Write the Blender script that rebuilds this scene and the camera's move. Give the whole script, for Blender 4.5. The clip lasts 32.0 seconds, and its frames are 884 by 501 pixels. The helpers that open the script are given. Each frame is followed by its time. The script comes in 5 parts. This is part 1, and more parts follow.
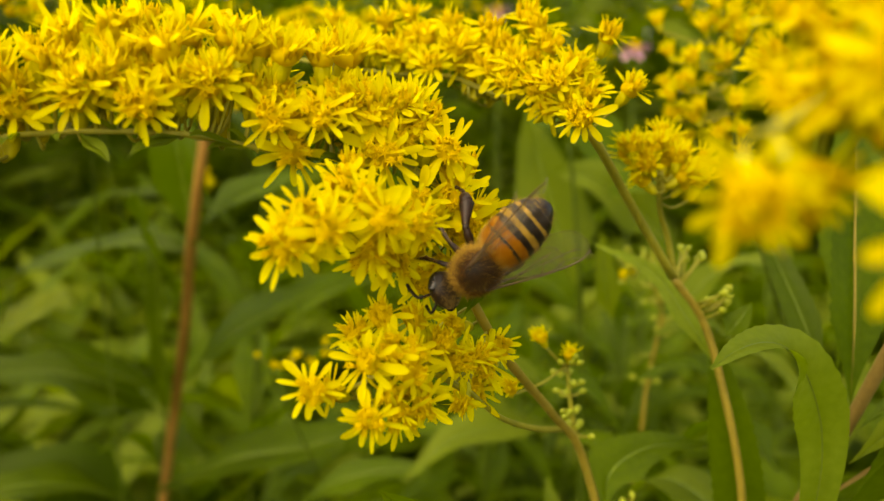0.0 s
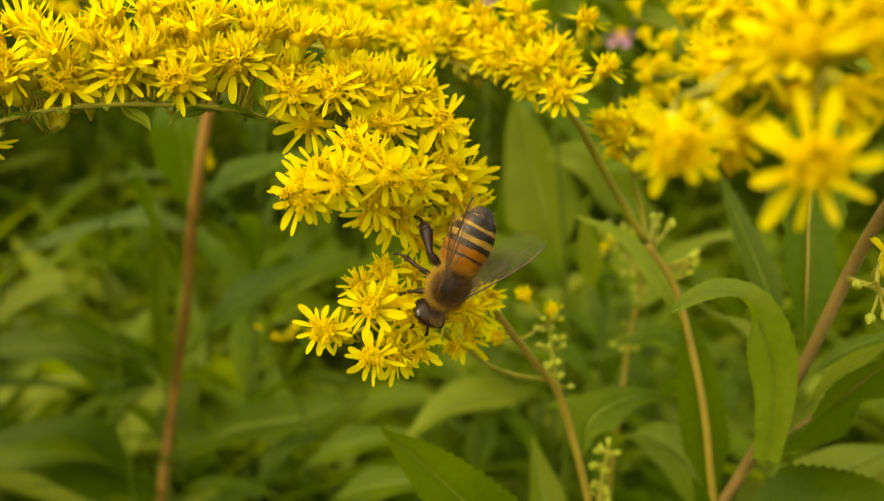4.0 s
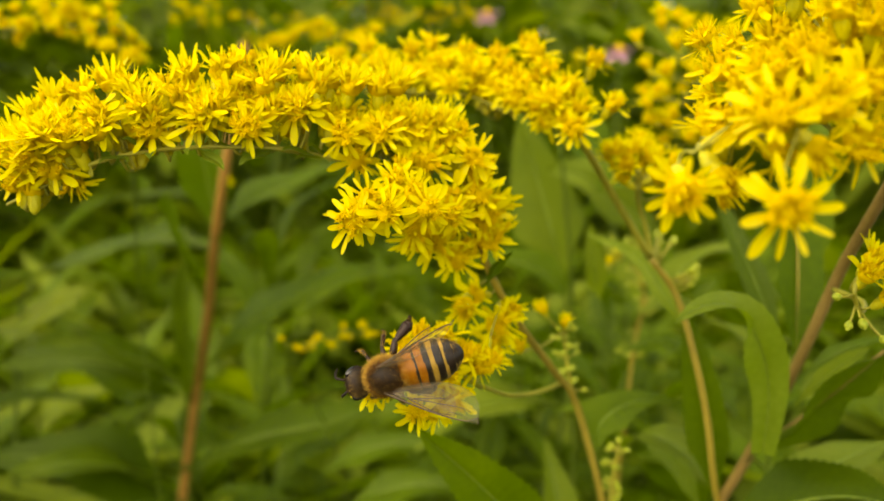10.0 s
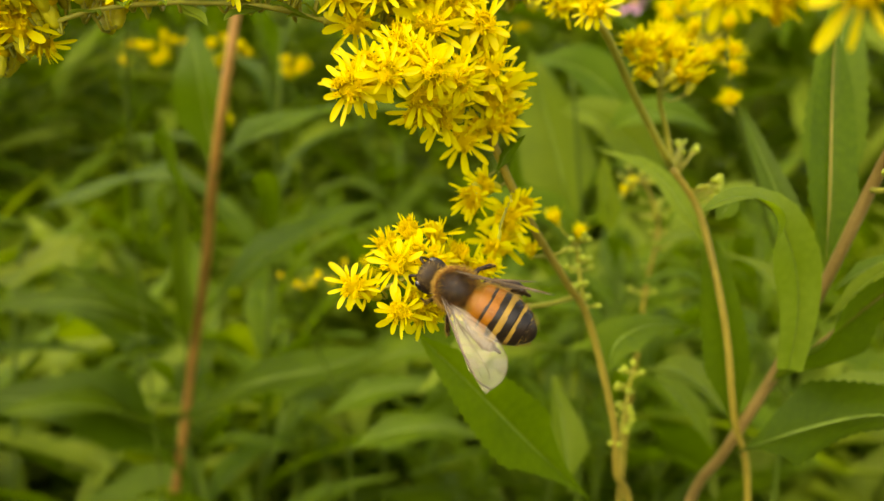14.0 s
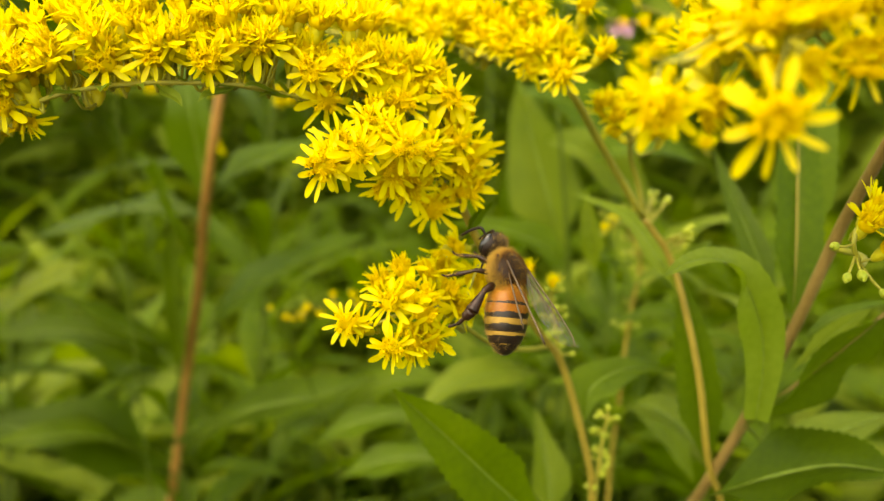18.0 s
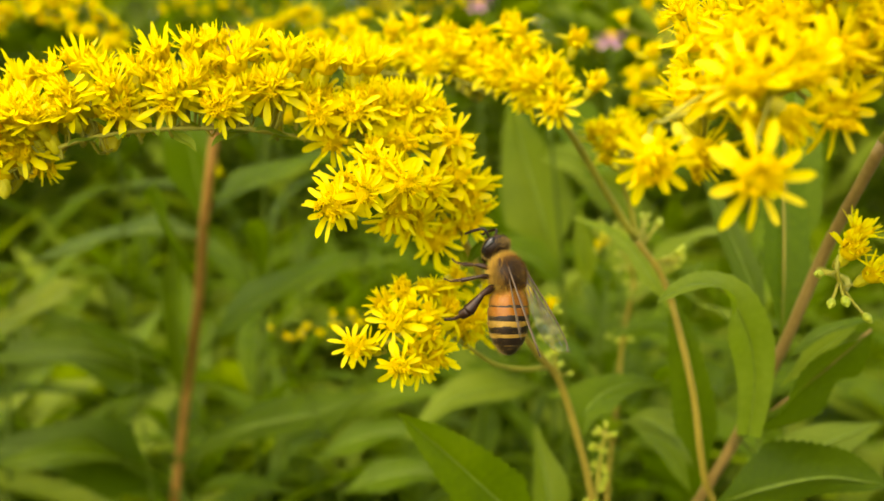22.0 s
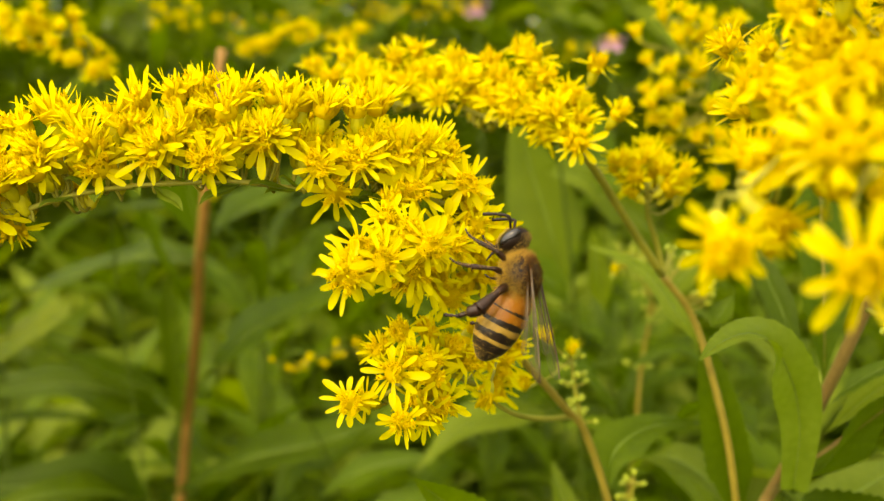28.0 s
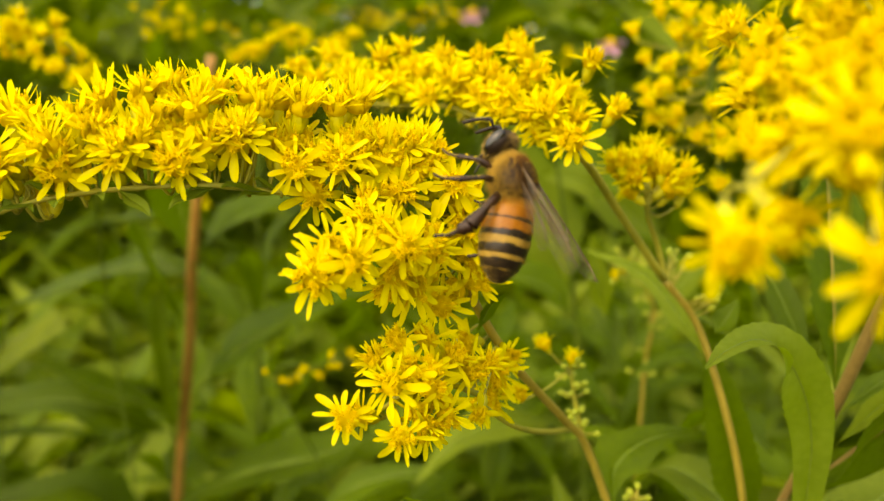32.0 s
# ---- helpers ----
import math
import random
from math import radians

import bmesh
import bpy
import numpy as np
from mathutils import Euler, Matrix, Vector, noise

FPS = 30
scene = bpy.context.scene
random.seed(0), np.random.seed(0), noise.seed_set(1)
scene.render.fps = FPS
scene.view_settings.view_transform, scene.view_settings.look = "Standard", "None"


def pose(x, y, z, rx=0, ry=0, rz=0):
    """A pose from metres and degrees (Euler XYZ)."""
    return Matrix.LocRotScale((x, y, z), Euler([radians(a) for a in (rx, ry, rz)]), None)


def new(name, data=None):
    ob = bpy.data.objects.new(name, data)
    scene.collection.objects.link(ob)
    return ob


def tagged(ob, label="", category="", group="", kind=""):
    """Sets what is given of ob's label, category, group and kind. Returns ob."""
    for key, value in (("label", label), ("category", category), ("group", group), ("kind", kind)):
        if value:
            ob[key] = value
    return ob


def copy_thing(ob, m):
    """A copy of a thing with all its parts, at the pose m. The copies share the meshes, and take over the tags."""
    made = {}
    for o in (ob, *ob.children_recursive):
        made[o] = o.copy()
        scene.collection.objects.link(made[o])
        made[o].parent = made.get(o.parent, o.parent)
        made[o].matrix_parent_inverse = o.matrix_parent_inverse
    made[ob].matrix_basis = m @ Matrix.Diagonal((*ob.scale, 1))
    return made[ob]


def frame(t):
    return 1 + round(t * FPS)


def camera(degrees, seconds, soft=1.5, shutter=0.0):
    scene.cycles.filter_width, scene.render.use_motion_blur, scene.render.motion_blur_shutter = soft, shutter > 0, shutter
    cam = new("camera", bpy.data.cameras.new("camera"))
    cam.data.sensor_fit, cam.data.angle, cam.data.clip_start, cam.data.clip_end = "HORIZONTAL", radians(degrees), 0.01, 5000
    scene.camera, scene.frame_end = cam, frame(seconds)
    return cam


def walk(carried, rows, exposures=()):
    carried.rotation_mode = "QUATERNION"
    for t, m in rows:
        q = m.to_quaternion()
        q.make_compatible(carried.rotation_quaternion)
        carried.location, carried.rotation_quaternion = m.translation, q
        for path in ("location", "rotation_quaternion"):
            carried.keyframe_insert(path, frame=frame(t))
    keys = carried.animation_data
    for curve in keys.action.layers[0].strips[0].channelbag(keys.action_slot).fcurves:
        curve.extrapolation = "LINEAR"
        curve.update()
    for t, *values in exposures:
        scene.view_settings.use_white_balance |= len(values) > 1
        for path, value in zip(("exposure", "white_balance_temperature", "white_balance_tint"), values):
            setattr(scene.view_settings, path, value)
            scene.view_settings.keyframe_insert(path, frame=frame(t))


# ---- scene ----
cam = camera(57.8, 32.0, soft=1.35)
cam.data.dof.use_dof = True
cam.data.dof.focus_distance = 0.080
cam.data.dof.aperture_fstop = 23.5
METRES, EYE, TILT, LEAN, TURN = 0.13, 0.95, -12.0, 0.0, 0.0
ROWS = [
    (0.0, 0.0, 0.0, 0.0, 0.0, 0.0, -0.0),
    (0.5, 0.0048, -0.0064, 0.0109, -0.01, -0.18, 0.08),
    (1.0, -0.008, -0.0154, 0.0014, -0.1, -0.34, -0.05),
    (1.5, -0.0053, -0.0047, -0.0132, -0.24, -0.55, -0.25),
    (2.0, 0.0021, -0.0105, -0.0054, -0.48, -0.75, -0.11),
    (2.5, 0.0018, -0.0211, -0.0203, -0.45, -0.78, -0.07),
    (3.0, 0.0035, -0.0491, -0.0195, -0.6, -0.83, -0.13),
    (3.5, 0.0004, -0.071, -0.0226, -0.66, -0.86, 0.01),
    (5.5, -0.0181, -0.099, -0.0213, -1.06, -0.65, 0.19),
    (6.0, -0.0158, -0.1006, -0.0274, -1.07, -0.62, 0.35),
    (6.5, -0.0203, -0.1111, -0.0195, -1.06, -0.64, 0.54),
    (7.0, -0.0237, -0.1095, -0.0187, -1.1, -0.58, 0.34),
    (7.5, -0.0227, -0.1133, -0.012, -1.08, -0.51, 0.35),
    (8.0, -0.0351, -0.1262, -0.0071, -1.04, -0.43, 0.21),
    (8.5, -0.0324, -0.1402, -0.0111, -0.92, -0.37, 0.43),
    (9.0, -0.0491, -0.1556, -0.0188, -0.97, -0.28, 0.41),
    (9.5, -0.0394, -0.1698, -0.0148, -0.83, -0.26, 0.56),
    (10.0, -0.0376, -0.1773, -0.0123, -0.84, -0.19, 0.76),
    (10.5, -0.0259, -0.1907, -0.0132, -0.71, -0.07, 0.68),
    (11.0, -0.0177, -0.2063, -0.0129, -0.68, -0.02, 0.64),
    (11.5, -0.0269, -0.2081, -0.0294, -0.65, 0.06, 0.84),
    (12.0, -0.0384, -0.1909, -0.0389, -0.58, 0.0, 0.56),
    (12.5, -0.0281, -0.1402, -0.0663, -0.46, -0.15, 0.59),
    (13.0, -0.0327, -0.1187, -0.1057, -0.34, -0.64, 0.28),
    (13.5, -0.0385, -0.1107, -0.1026, -0.46, -1.86, 0.11),
    (15.5, -0.0301, -0.1442, -0.0615, -0.29, -2.23, 0.34),
    (16.0, -0.033, -0.1616, -0.0587, -0.34, -2.02, 0.12),
    (16.5, -0.0198, -0.1542, -0.0579, -0.4, -1.82, 0.09),
    (17.0, -0.0051, -0.1448, -0.0499, -0.49, -1.66, 0.16),
    (17.5, -0.0093, -0.1427, -0.0447, -0.56, -1.46, 0.26),
    (18.0, -0.0105, -0.1359, -0.0451, -0.49, -1.36, 0.3),
    (18.5, -0.027, -0.1185, -0.0433, -0.54, -1.23, 0.26),
    (19.0, -0.0144, -0.0916, -0.0348, -0.54, -1.09, 0.52),
    (19.5, -0.0116, -0.0939, -0.0347, -0.5, -0.89, 0.68),
    (20.0, -0.0081, -0.0999, -0.0197, -0.69, -1.06, 0.67),
    (20.5, -0.0111, -0.1315, -0.0186, -0.77, -1.14, 0.79),
    (21.0, -0.0064, -0.1776, -0.0288, -0.87, -0.88, 0.94),
    (21.5, -0.0206, -0.165, -0.0201, -0.96, -0.98, 1.03),
    (22.0, -0.0206, -0.1674, -0.0216, -1.07, -0.84, 1.32),
    (22.5, -0.0134, -0.1589, -0.0183, -1.23, -0.76, 1.63),
    (23.0, -0.0187, -0.147, -0.0156, -1.17, -0.8, 2.14),
    (23.5, -0.0154, -0.1398, -0.0158, -1.28, -0.69, 2.32),
    (24.0, -0.0219, -0.1301, -0.0111, -1.24, -0.67, 2.46),
    (24.5, -0.0255, -0.131, -0.0104, -1.08, -0.71, 2.44),
    (25.0, -0.0419, -0.1136, 0.0067, -1.16, -0.83, 2.55),
    (25.5, -0.0262, -0.1057, 0.0043, -1.13, -0.62, 2.52),
    (26.0, -0.0278, -0.1001, 0.014, -1.07, -0.71, 2.55),
    (26.5, -0.0268, -0.0996, 0.03, -1.12, -0.87, 2.69),
    (28.5, -0.0319, -0.0847, 0.0192, -1.05, -0.69, 2.65),
    (29.0, -0.0309, -0.0725, 0.0118, -1.01, -0.68, 2.65),
    (29.5, -0.0251, -0.064, 0.0171, -1.03, -0.72, 3.03),
    (30.0, -0.0164, -0.0563, 0.0114, -1.01, -0.53, 3.14),
    (30.5, -0.0221, -0.0598, -0.005, -1.0, -0.24, 3.05),
    (31.0, -0.0182, -0.0526, 0.0174, -1.03, -0.31, 3.25),
    (31.5, -0.0205, -0.0544, 0.0228, -1.11, -0.25, 3.26),
    (32.0, -0.0199, -0.0535, 0.0217, -1.0, -0.1, 3.41),
]
EXPOSURES = [(t, 1.62 + e, k, 4) for t, e, k in ((0.0, -0.22, 10500), (6.0, -0.04, 9850), (9.0, -0.03, 9450), (13.0, 0.12, 8800), (16.0, 0.29, 8700), (20.0, 0.28, 8800), (26.0, 0.22, 9050), (29.0, 0.15, 9500), (32.0, 0.13, 9800))]
walk(cam, [(t, pose(0, 0, EYE, TILT, LEAN, TURN) @ pose(METRES * x, METRES * y, METRES * z, 90 + pitch, roll, yaw)) for t, x, y, z, yaw, pitch, roll in ROWS], EXPOSURES)

# ---- light: a bright, thinly clouded sky ----
world = bpy.data.worlds.new("sky")
scene.world = world
world.use_nodes = True
wn = world.node_tree
sky = wn.nodes.new("ShaderNodeTexSky")
sky.sky_type = "NISHITA"
sky.sun_disc = False
sky.sun_elevation, sky.sun_rotation = radians(56), radians(220)
sky.dust_density, sky.air_density, sky.ozone_density = 3.0, 1.0, 1.0
wn.links.new(sky.outputs[0], wn.nodes["Background"].inputs[0])
wn.nodes["Background"].inputs[1].default_value = 0.15
sun_data = bpy.data.lights.new("sun", "SUN")
sun_data.energy, sun_data.angle, sun_data.color = 1.5, radians(140), (1.0, 0.95, 0.86)
sun = new("sun", sun_data)
sun.matrix_world = pose(0, 0, 3, 34, 0, -40)

# ---- plan frame: millimetres right, up and away from where the camera starts ----
PLAN = pose(0, 0, EYE, TILT, LEAN, TURN)


def at(u, v, d):
    return PLAN @ (Vector((u, d, v)) / 1000)


def way(u, v, d):
    return (PLAN.to_3x3() @ Vector((u, d, v))).normalized()


def places(rows):
    return [at(*r) for r in rows]


# ---- materials ----
def material(name, rough=0.5, spec=0.5):
    m = bpy.data.materials.new(name)
    m.use_nodes = True
    b = m.node_tree.nodes["Principled BSDF"]
    b.inputs["Roughness"].default_value = rough
    b.inputs["Specular IOR Level"].default_value = spec
    return m, m.node_tree, b


def node(tree, kind, **values):
    n = tree.nodes.new(kind)
    for key, value in values.items():
        n.inputs[key].default_value = value
    return n


def coords(tree):
    return tree.nodes.new("ShaderNodeTexCoord").outputs["Object"]


def ramp(tree, fac, *stops):
    r = tree.nodes.new("ShaderNodeValToRGB")
    while len(r.color_ramp.elements) < len(stops):
        r.color_ramp.elements.new(0.5)
    for e, (p, c) in zip(r.color_ramp.elements, stops):
        e.position, e.color = p, (*c, 1)
    tree.links.new(fac, r.inputs[0])
    return r.outputs[0]


def mixed(tree, fac, a, b, how="MIX"):
    m = tree.nodes.new("ShaderNodeMix")
    m.data_type, m.blend_type = "RGBA", how
    for socket, value in ((m.inputs[0], fac), (m.inputs[6], a), (m.inputs[7], b)):
        if isinstance(value, bpy.types.NodeSocket):
            tree.links.new(value, socket)
        else:
            socket.default_value = value if isinstance(value, float) else (*value, 1)
    return m.outputs[2]


def bump(tree, b, height, strength, distance):
    n = node(tree, "ShaderNodeBump", Strength=strength, Distance=distance)
    tree.links.new(height, n.inputs["Height"])
    tree.links.new(n.outputs[0], b.inputs["Normal"])


def noise_of(tree, scale, detail=4.0, vector=None):
    n = node(tree, "ShaderNodeTexNoise", Scale=scale, Detail=detail)
    tree.links.new(vector or coords(tree), n.inputs["Vector"])
    return n.outputs["Fac"]


def translucent(m, colour, share):
    """Lets light through a thin sheet: a share of it passes as diffuse light."""
    t = m.node_tree
    b = t.nodes["Principled BSDF"]
    tr = t.nodes.new("ShaderNodeBsdfTranslucent")
    if isinstance(colour, bpy.types.NodeSocket):
        t.links.new(colour, tr.inputs[0])
    else:
        tr.inputs[0].default_value = (*colour, 1)
    mx = t.nodes.new("ShaderNodeMixShader")
    mx.inputs[0].default_value = share
    t.links.new(b.outputs[0], mx.inputs[1])
    t.links.new(tr.outputs[0], mx.inputs[2])
    t.links.new(mx.outputs[0], t.nodes["Material Output"].inputs["Surface"])


def petal_material(name="yellow_petal", green=1.0):
    m, t, b = material(name, 0.55, 0.3)
    rnd = t.nodes.new("ShaderNodeObjectInfo").outputs["Random"]
    isl = t.nodes.new("ShaderNodeNewGeometry").outputs["Random Per Island"]
    c1 = ramp(t, isl, (0.0, (0.77, 0.665 * green, 0.006)), (0.5, (0.81, 0.735 * green, 0.012)), (1.0, (0.83, 0.77 * green, 0.018)))
    c2 = ramp(t, rnd, (0.0, (0.92, 0.88, 0.8)), (1.0, (1.0, 1.0, 1.0)))
    c = mixed(t, 1.0, c1, c2, "MULTIPLY")
    grain = noise_of(t, 1800.0, 3.0)
    c = mixed(t, ramp(t, grain, (0.35, (0, 0, 0)), (0.8, (0.2, 0.2, 0.2))), c, (0.68, 0.50, 0.001))
    reach = t.nodes.new("ShaderNodeVectorMath")
    reach.operation = "LENGTH"
    t.links.new(coords(t), reach.inputs[0])
    far_out = node(t, "ShaderNodeMapRange", **{"From Min": 0.0002, "From Max": 0.0015})
    t.links.new(reach.outputs["Value"], far_out.inputs[0])
    c = mixed(t, far_out.outputs[0], (0.71, 0.52 * green, 0.001), c)
    t.links.new(c, b.inputs["Base Color"])
    w = node(t, "ShaderNodeTexWave", Scale=900.0, Distortion=1.0)
    w.bands_direction = "Y"
    t.links.new(coords(t), w.inputs["Vector"])
    bump(t, b, w.outputs["Fac"], 0.15, 0.0001)
    translucent(m, c, 0.62)
    return m


def leaf_material(name, dark, mid, light, gloss=0.45, share=0.48):
    m, t, b = material(name, gloss, 0.10)
    co = coords(t)
    big = noise_of(t, 60.0, 5.0)
    fine = noise_of(t, 900.0, 4.0)
    rnd = t.nodes.new("ShaderNodeObjectInfo").outputs["Random"]
    isl = t.nodes.new("ShaderNodeNewGeometry").outputs["Random Per Island"]
    c = ramp(t, big, (0.25, dark), (0.55, mid), (0.8, light))
    c = mixed(t, 1.0, c, ramp(t, rnd, (0.0, (0.80, 0.84, 0.8)), (0.5, (1.0, 1.0, 1.0)), (1.0, (1.24, 1.17, 1.0))), "MULTIPLY")
    c = mixed(t, 1.0, c, ramp(t, isl, (0.0, (0.82, 0.86, 0.8)), (1.0, (1.12, 1.07, 1.0))), "MULTIPLY")
    c = mixed(t, 0.25, c, ramp(t, fine, (0.35, dark), (0.7, light)))
    t.links.new(c, b.inputs["Base Color"])
    v = node(t, "ShaderNodeTexVoronoi", Scale=700.0)
    t.links.new(co, v.inputs["Vector"])
    bump(t, b, v.outputs["Distance"], 0.25, 0.0003)
    translucent(m, mixed(t, 1.0, c, (1.3, 1.35, 0.45), "MULTIPLY"), share)
    return m


def stem_material(name, a, b_, c_):
    m, t, b = material(name, 0.55, 0.35)
    n = noise_of(t, 120.0, 5.0)
    f = noise_of(t, 1500.0, 3.0)
    c = ramp(t, n, (0.3, a), (0.5, b_), (0.75, c_))
    c = mixed(t, 0.3, c, ramp(t, f, (0.3, a), (0.7, c_)))
    t.links.new(c, b.inputs["Base Color"])
    bump(t, b, f, 0.3, 0.0002)
    return m


def plain(name, a, b_, rough=0.5, scale=800.0, spec=0.5, rise=0.2):
    m, t, b = material(name, rough, spec)
    n = noise_of(t, scale, 5.0)
    t.links.new(ramp(t, n, (0.3, a), (0.7, b_)), b.inputs["Base Color"])
    bump(t, b, n, rise, 0.0002)
    return m


PETAL = petal_material()
# petals of the near heads: deeper yellow puts their shade into the colour
PETAL_SHADED = petal_material("shaded_yellow_petal", 0.94)
DISC = plain("golden_disc_floret", (0.62, 0.43, 0.001), (0.74, 0.57, 0.003), 0.6, 1500.0, 0.2)
translucent(DISC, (0.72, 0.52, 0.003), 0.45)
# green turned yellower to stand in for light bounced between the petals
CUP = plain("bounce_lit_involucre", (0.28, 0.27, 0.010), (0.46, 0.41, 0.014), 0.6, 900.0, 0.3)
BUD = plain("yellow_green_bud", (0.15, 0.205, 0.012), (0.29, 0.315, 0.018), 0.5, 900.0, 0.3)
LEAF = leaf_material("green_leaf", (0.045, 0.081, 0.003), (0.071, 0.121, 0.004), (0.099, 0.152, 0.007))
LEAF_PALE = leaf_material("pale_green_leaf", (0.080, 0.121, 0.008), (0.125, 0.175, 0.014), (0.164, 0.214, 0.027), 0.5)
LEAF_DARK = leaf_material("dark_green_leaf", (0.036, 0.062, 0.003), (0.054, 0.093, 0.004), (0.075, 0.117, 0.006), 0.45)
LEAF_CURL = leaf_material("light_green_leaf", (0.108, 0.160, 0.010), (0.158, 0.226, 0.018), (0.20, 0.265, 0.034), 0.5)
LEAF_YELLOW = leaf_material("yellowing_leaf", (0.10, 0.145, 0.009), (0.165, 0.20, 0.014), (0.21, 0.235, 0.022))
RIB = plain("pale_leaf_rib", (0.085, 0.14, 0.008), (0.13, 0.185, 0.014), 0.5, 700.0, 0.3)
STEM = stem_material("green_stem", (0.13, 0.135, 0.010), (0.22, 0.21, 0.016), (0.29, 0.265, 0.026))
STEM_TAN = stem_material("tan_stem", (0.14, 0.108, 0.010), (0.215, 0.165, 0.016), (0.28, 0.21, 0.028))
STEM_RED = stem_material("reddish_brown_stem", (0.20, 0.096, 0.014), (0.245, 0.122, 0.019), (0.28, 0.148, 0.027))
STEM_PINK = stem_material("pinkish_tan_stem", (0.10, 0.068, 0.013), (0.165, 0.108, 0.024), (0.225, 0.15, 0.04))
STEM_DARK = stem_material("dark_green_stem", (0.030, 0.052, 0.004), (0.046, 0.075, 0.006), (0.065, 0.092, 0.009))
STEM_DARK.node_tree.nodes["Principled BSDF"].inputs["Specular IOR Level"].default_value = 0.08


# ---- mesh helpers ----
def mesh_of(name, verts, faces, mat, smooth=True):
    me = bpy.data.meshes.new(name)
    me.from_pydata([tuple(v) for v in verts], [], faces)
    for m in (mat if isinstance(mat, (list, tuple)) else [mat]):
        me.materials.append(m)
    if smooth:
        me.polygons.foreach_set("use_smooth", [True] * len(faces))
    me.update()
    return me


def thing(name, place, label, category, group="", kind=""):
    ob = tagged(new(name), label, category, group, kind)
    ob.empty_display_size = 0.005
    ob.matrix_basis = Matrix.Translation(place)
    return ob


def part(name, me, parent, m=None, label=""):
    ob = new(name, me)
    ob.parent = parent
    if m is not None:
        ob.matrix_basis = m
    return tagged(ob, label)


def smooth_line(pts, per=6):
    """A Catmull-Rom line through the points."""
    pts = [Vector(p) for p in pts]
    q = [pts[0] * 2 - pts[1], *pts, pts[-1] * 2 - pts[-2]]
    res = []
    for i in range(1, len(q) - 2):
        a, b, c, d = q[i - 1:i + 3]
        for k in range(per):
            s = k / per
            res.append(0.5 * (2 * b + (c - a) * s + (2 * a - 5 * b + 4 * c - d) * s * s + (3 * b - a - 3 * c + d) * s ** 3))
    return res + [pts[-1]]


def tube_data(line, radii, sides=8, closed=True):
    line = [Vector(p) for p in line]
    n = len(line)
    verts, faces = [], []
    ref = None
    for i, p in enumerate(line):
        d = (line[min(i + 1, n - 1)] - line[max(i - 1, 0)]).normalized()
        if ref is None:
            ref = d.orthogonal().normalized()
        ref = (ref - d * ref.dot(d)).normalized()
        side = d.cross(ref)
        r = radii(i / (n - 1)) if callable(radii) else radii
        for k in range(sides):
            a = 2 * math.pi * k / sides
            verts.append(p + (ref * math.cos(a) + side * math.sin(a)) * r)
    for i in range(n - 1):
        for k in range(sides):
            a, b = i * sides + k, i * sides + (k + 1) % sides
            faces.append((a, b, b + sides, a + sides))
    if closed:
        faces.append(tuple(range(sides))[::-1])
        faces.append(tuple(range((n - 1) * sides, n * sides)))
    return verts, faces


def joined(*pieces):
    verts, faces = [], []
    for v, f in pieces:
        o = len(verts)
        verts += v
        faces += [tuple(i + o for i in face) for face in f]
    return verts, faces


def ball_data(centre, rx, ry, rz, rings=8, sides=12, turn=None):
    verts, faces = [], []
    for i in range(rings + 1):
        th = math.pi * i / rings
        for k in range(sides):
            ph = 2 * math.pi * k / sides
            p = Vector((rx * math.cos(th), ry * math.sin(th) * math.cos(ph), rz * math.sin(th) * math.sin(ph)))
            verts.append(Vector(centre) + (turn @ p if turn else p))
    for i in range(rings):
        for k in range(sides):
            a, b = i * sides + k, i * sides + (k + 1) % sides
            faces.append((a, b, b + sides, a + sides))
    return verts, faces


def facing(place, z, spin=0.0, size=1.0):
    """A pose at place whose z axis points along z."""
    return Matrix.Translation(place) @ Vector(z).to_track_quat("Z", "Y").to_matrix().to_4x4() @ pose(0, 0, 0, 0, 0, spin) @ Matrix.Scale(size, 4)


# ---- leaves ----
def leaf_data(line, width, normal, fold=0.25, teeth=0.0, seed=0, steps=14, wave=0.0, taper=1.7, normal2=None, foot=0.18):
    """A lance-shaped blade along a line, folded along its midrib, with a raised rib below."""
    rnd = random.Random(seed)
    pts = smooth_line(line, max(2, steps // (len(line) - 1)))
    n = len(pts)
    verts, faces = [], []
    nrm0 = Vector(normal).normalized()
    nrm1 = Vector(normal2 or normal).normalized()
    ph = rnd.uniform(0, 6)
    for i, p in enumerate(pts):
        s = i / (n - 1)
        d = (pts[min(i + 1, n - 1)] - pts[max(i - 1, 0)]).normalized()
        nrm = nrm0.lerp(nrm1, min(1.0, (s * 1.25) ** 2)).normalized()
        nn = (nrm - d * nrm.dot(d)).normalized()
        side = d.cross(nn)
        w = width * 0.5 * ((min(1, s / 0.35) ** 0.75 if foot < 0.5 else 1.0) * (foot + (1 - foot) * min(1, s / 0.35)) if s < 0.35 else (max(0.0, 1 - ((s - 0.35) / 0.65) ** taper)))
        w = max(w, width * 0.02)
        tooth = 1 + teeth * (1 if i % 2 else -1) * (0.3 < s < 0.95)
        for k in (-1, -0.55, -0.035, 0, 0.035, 0.55, 1):
            lift = fold * abs(k) * w + wave * width * math.sin(s * 11 + ph + k) * abs(k)
            if k == 0:
                lift = -0.03 * width
            verts.append(p + side * k * w * (tooth if abs(k) == 1 else 1) + nn * lift)
    for i in range(n - 1):
        for k in range(6):
            a = i * 7 + k
            faces.append((a, a + 1, a + 8, a + 7))
    return verts, faces


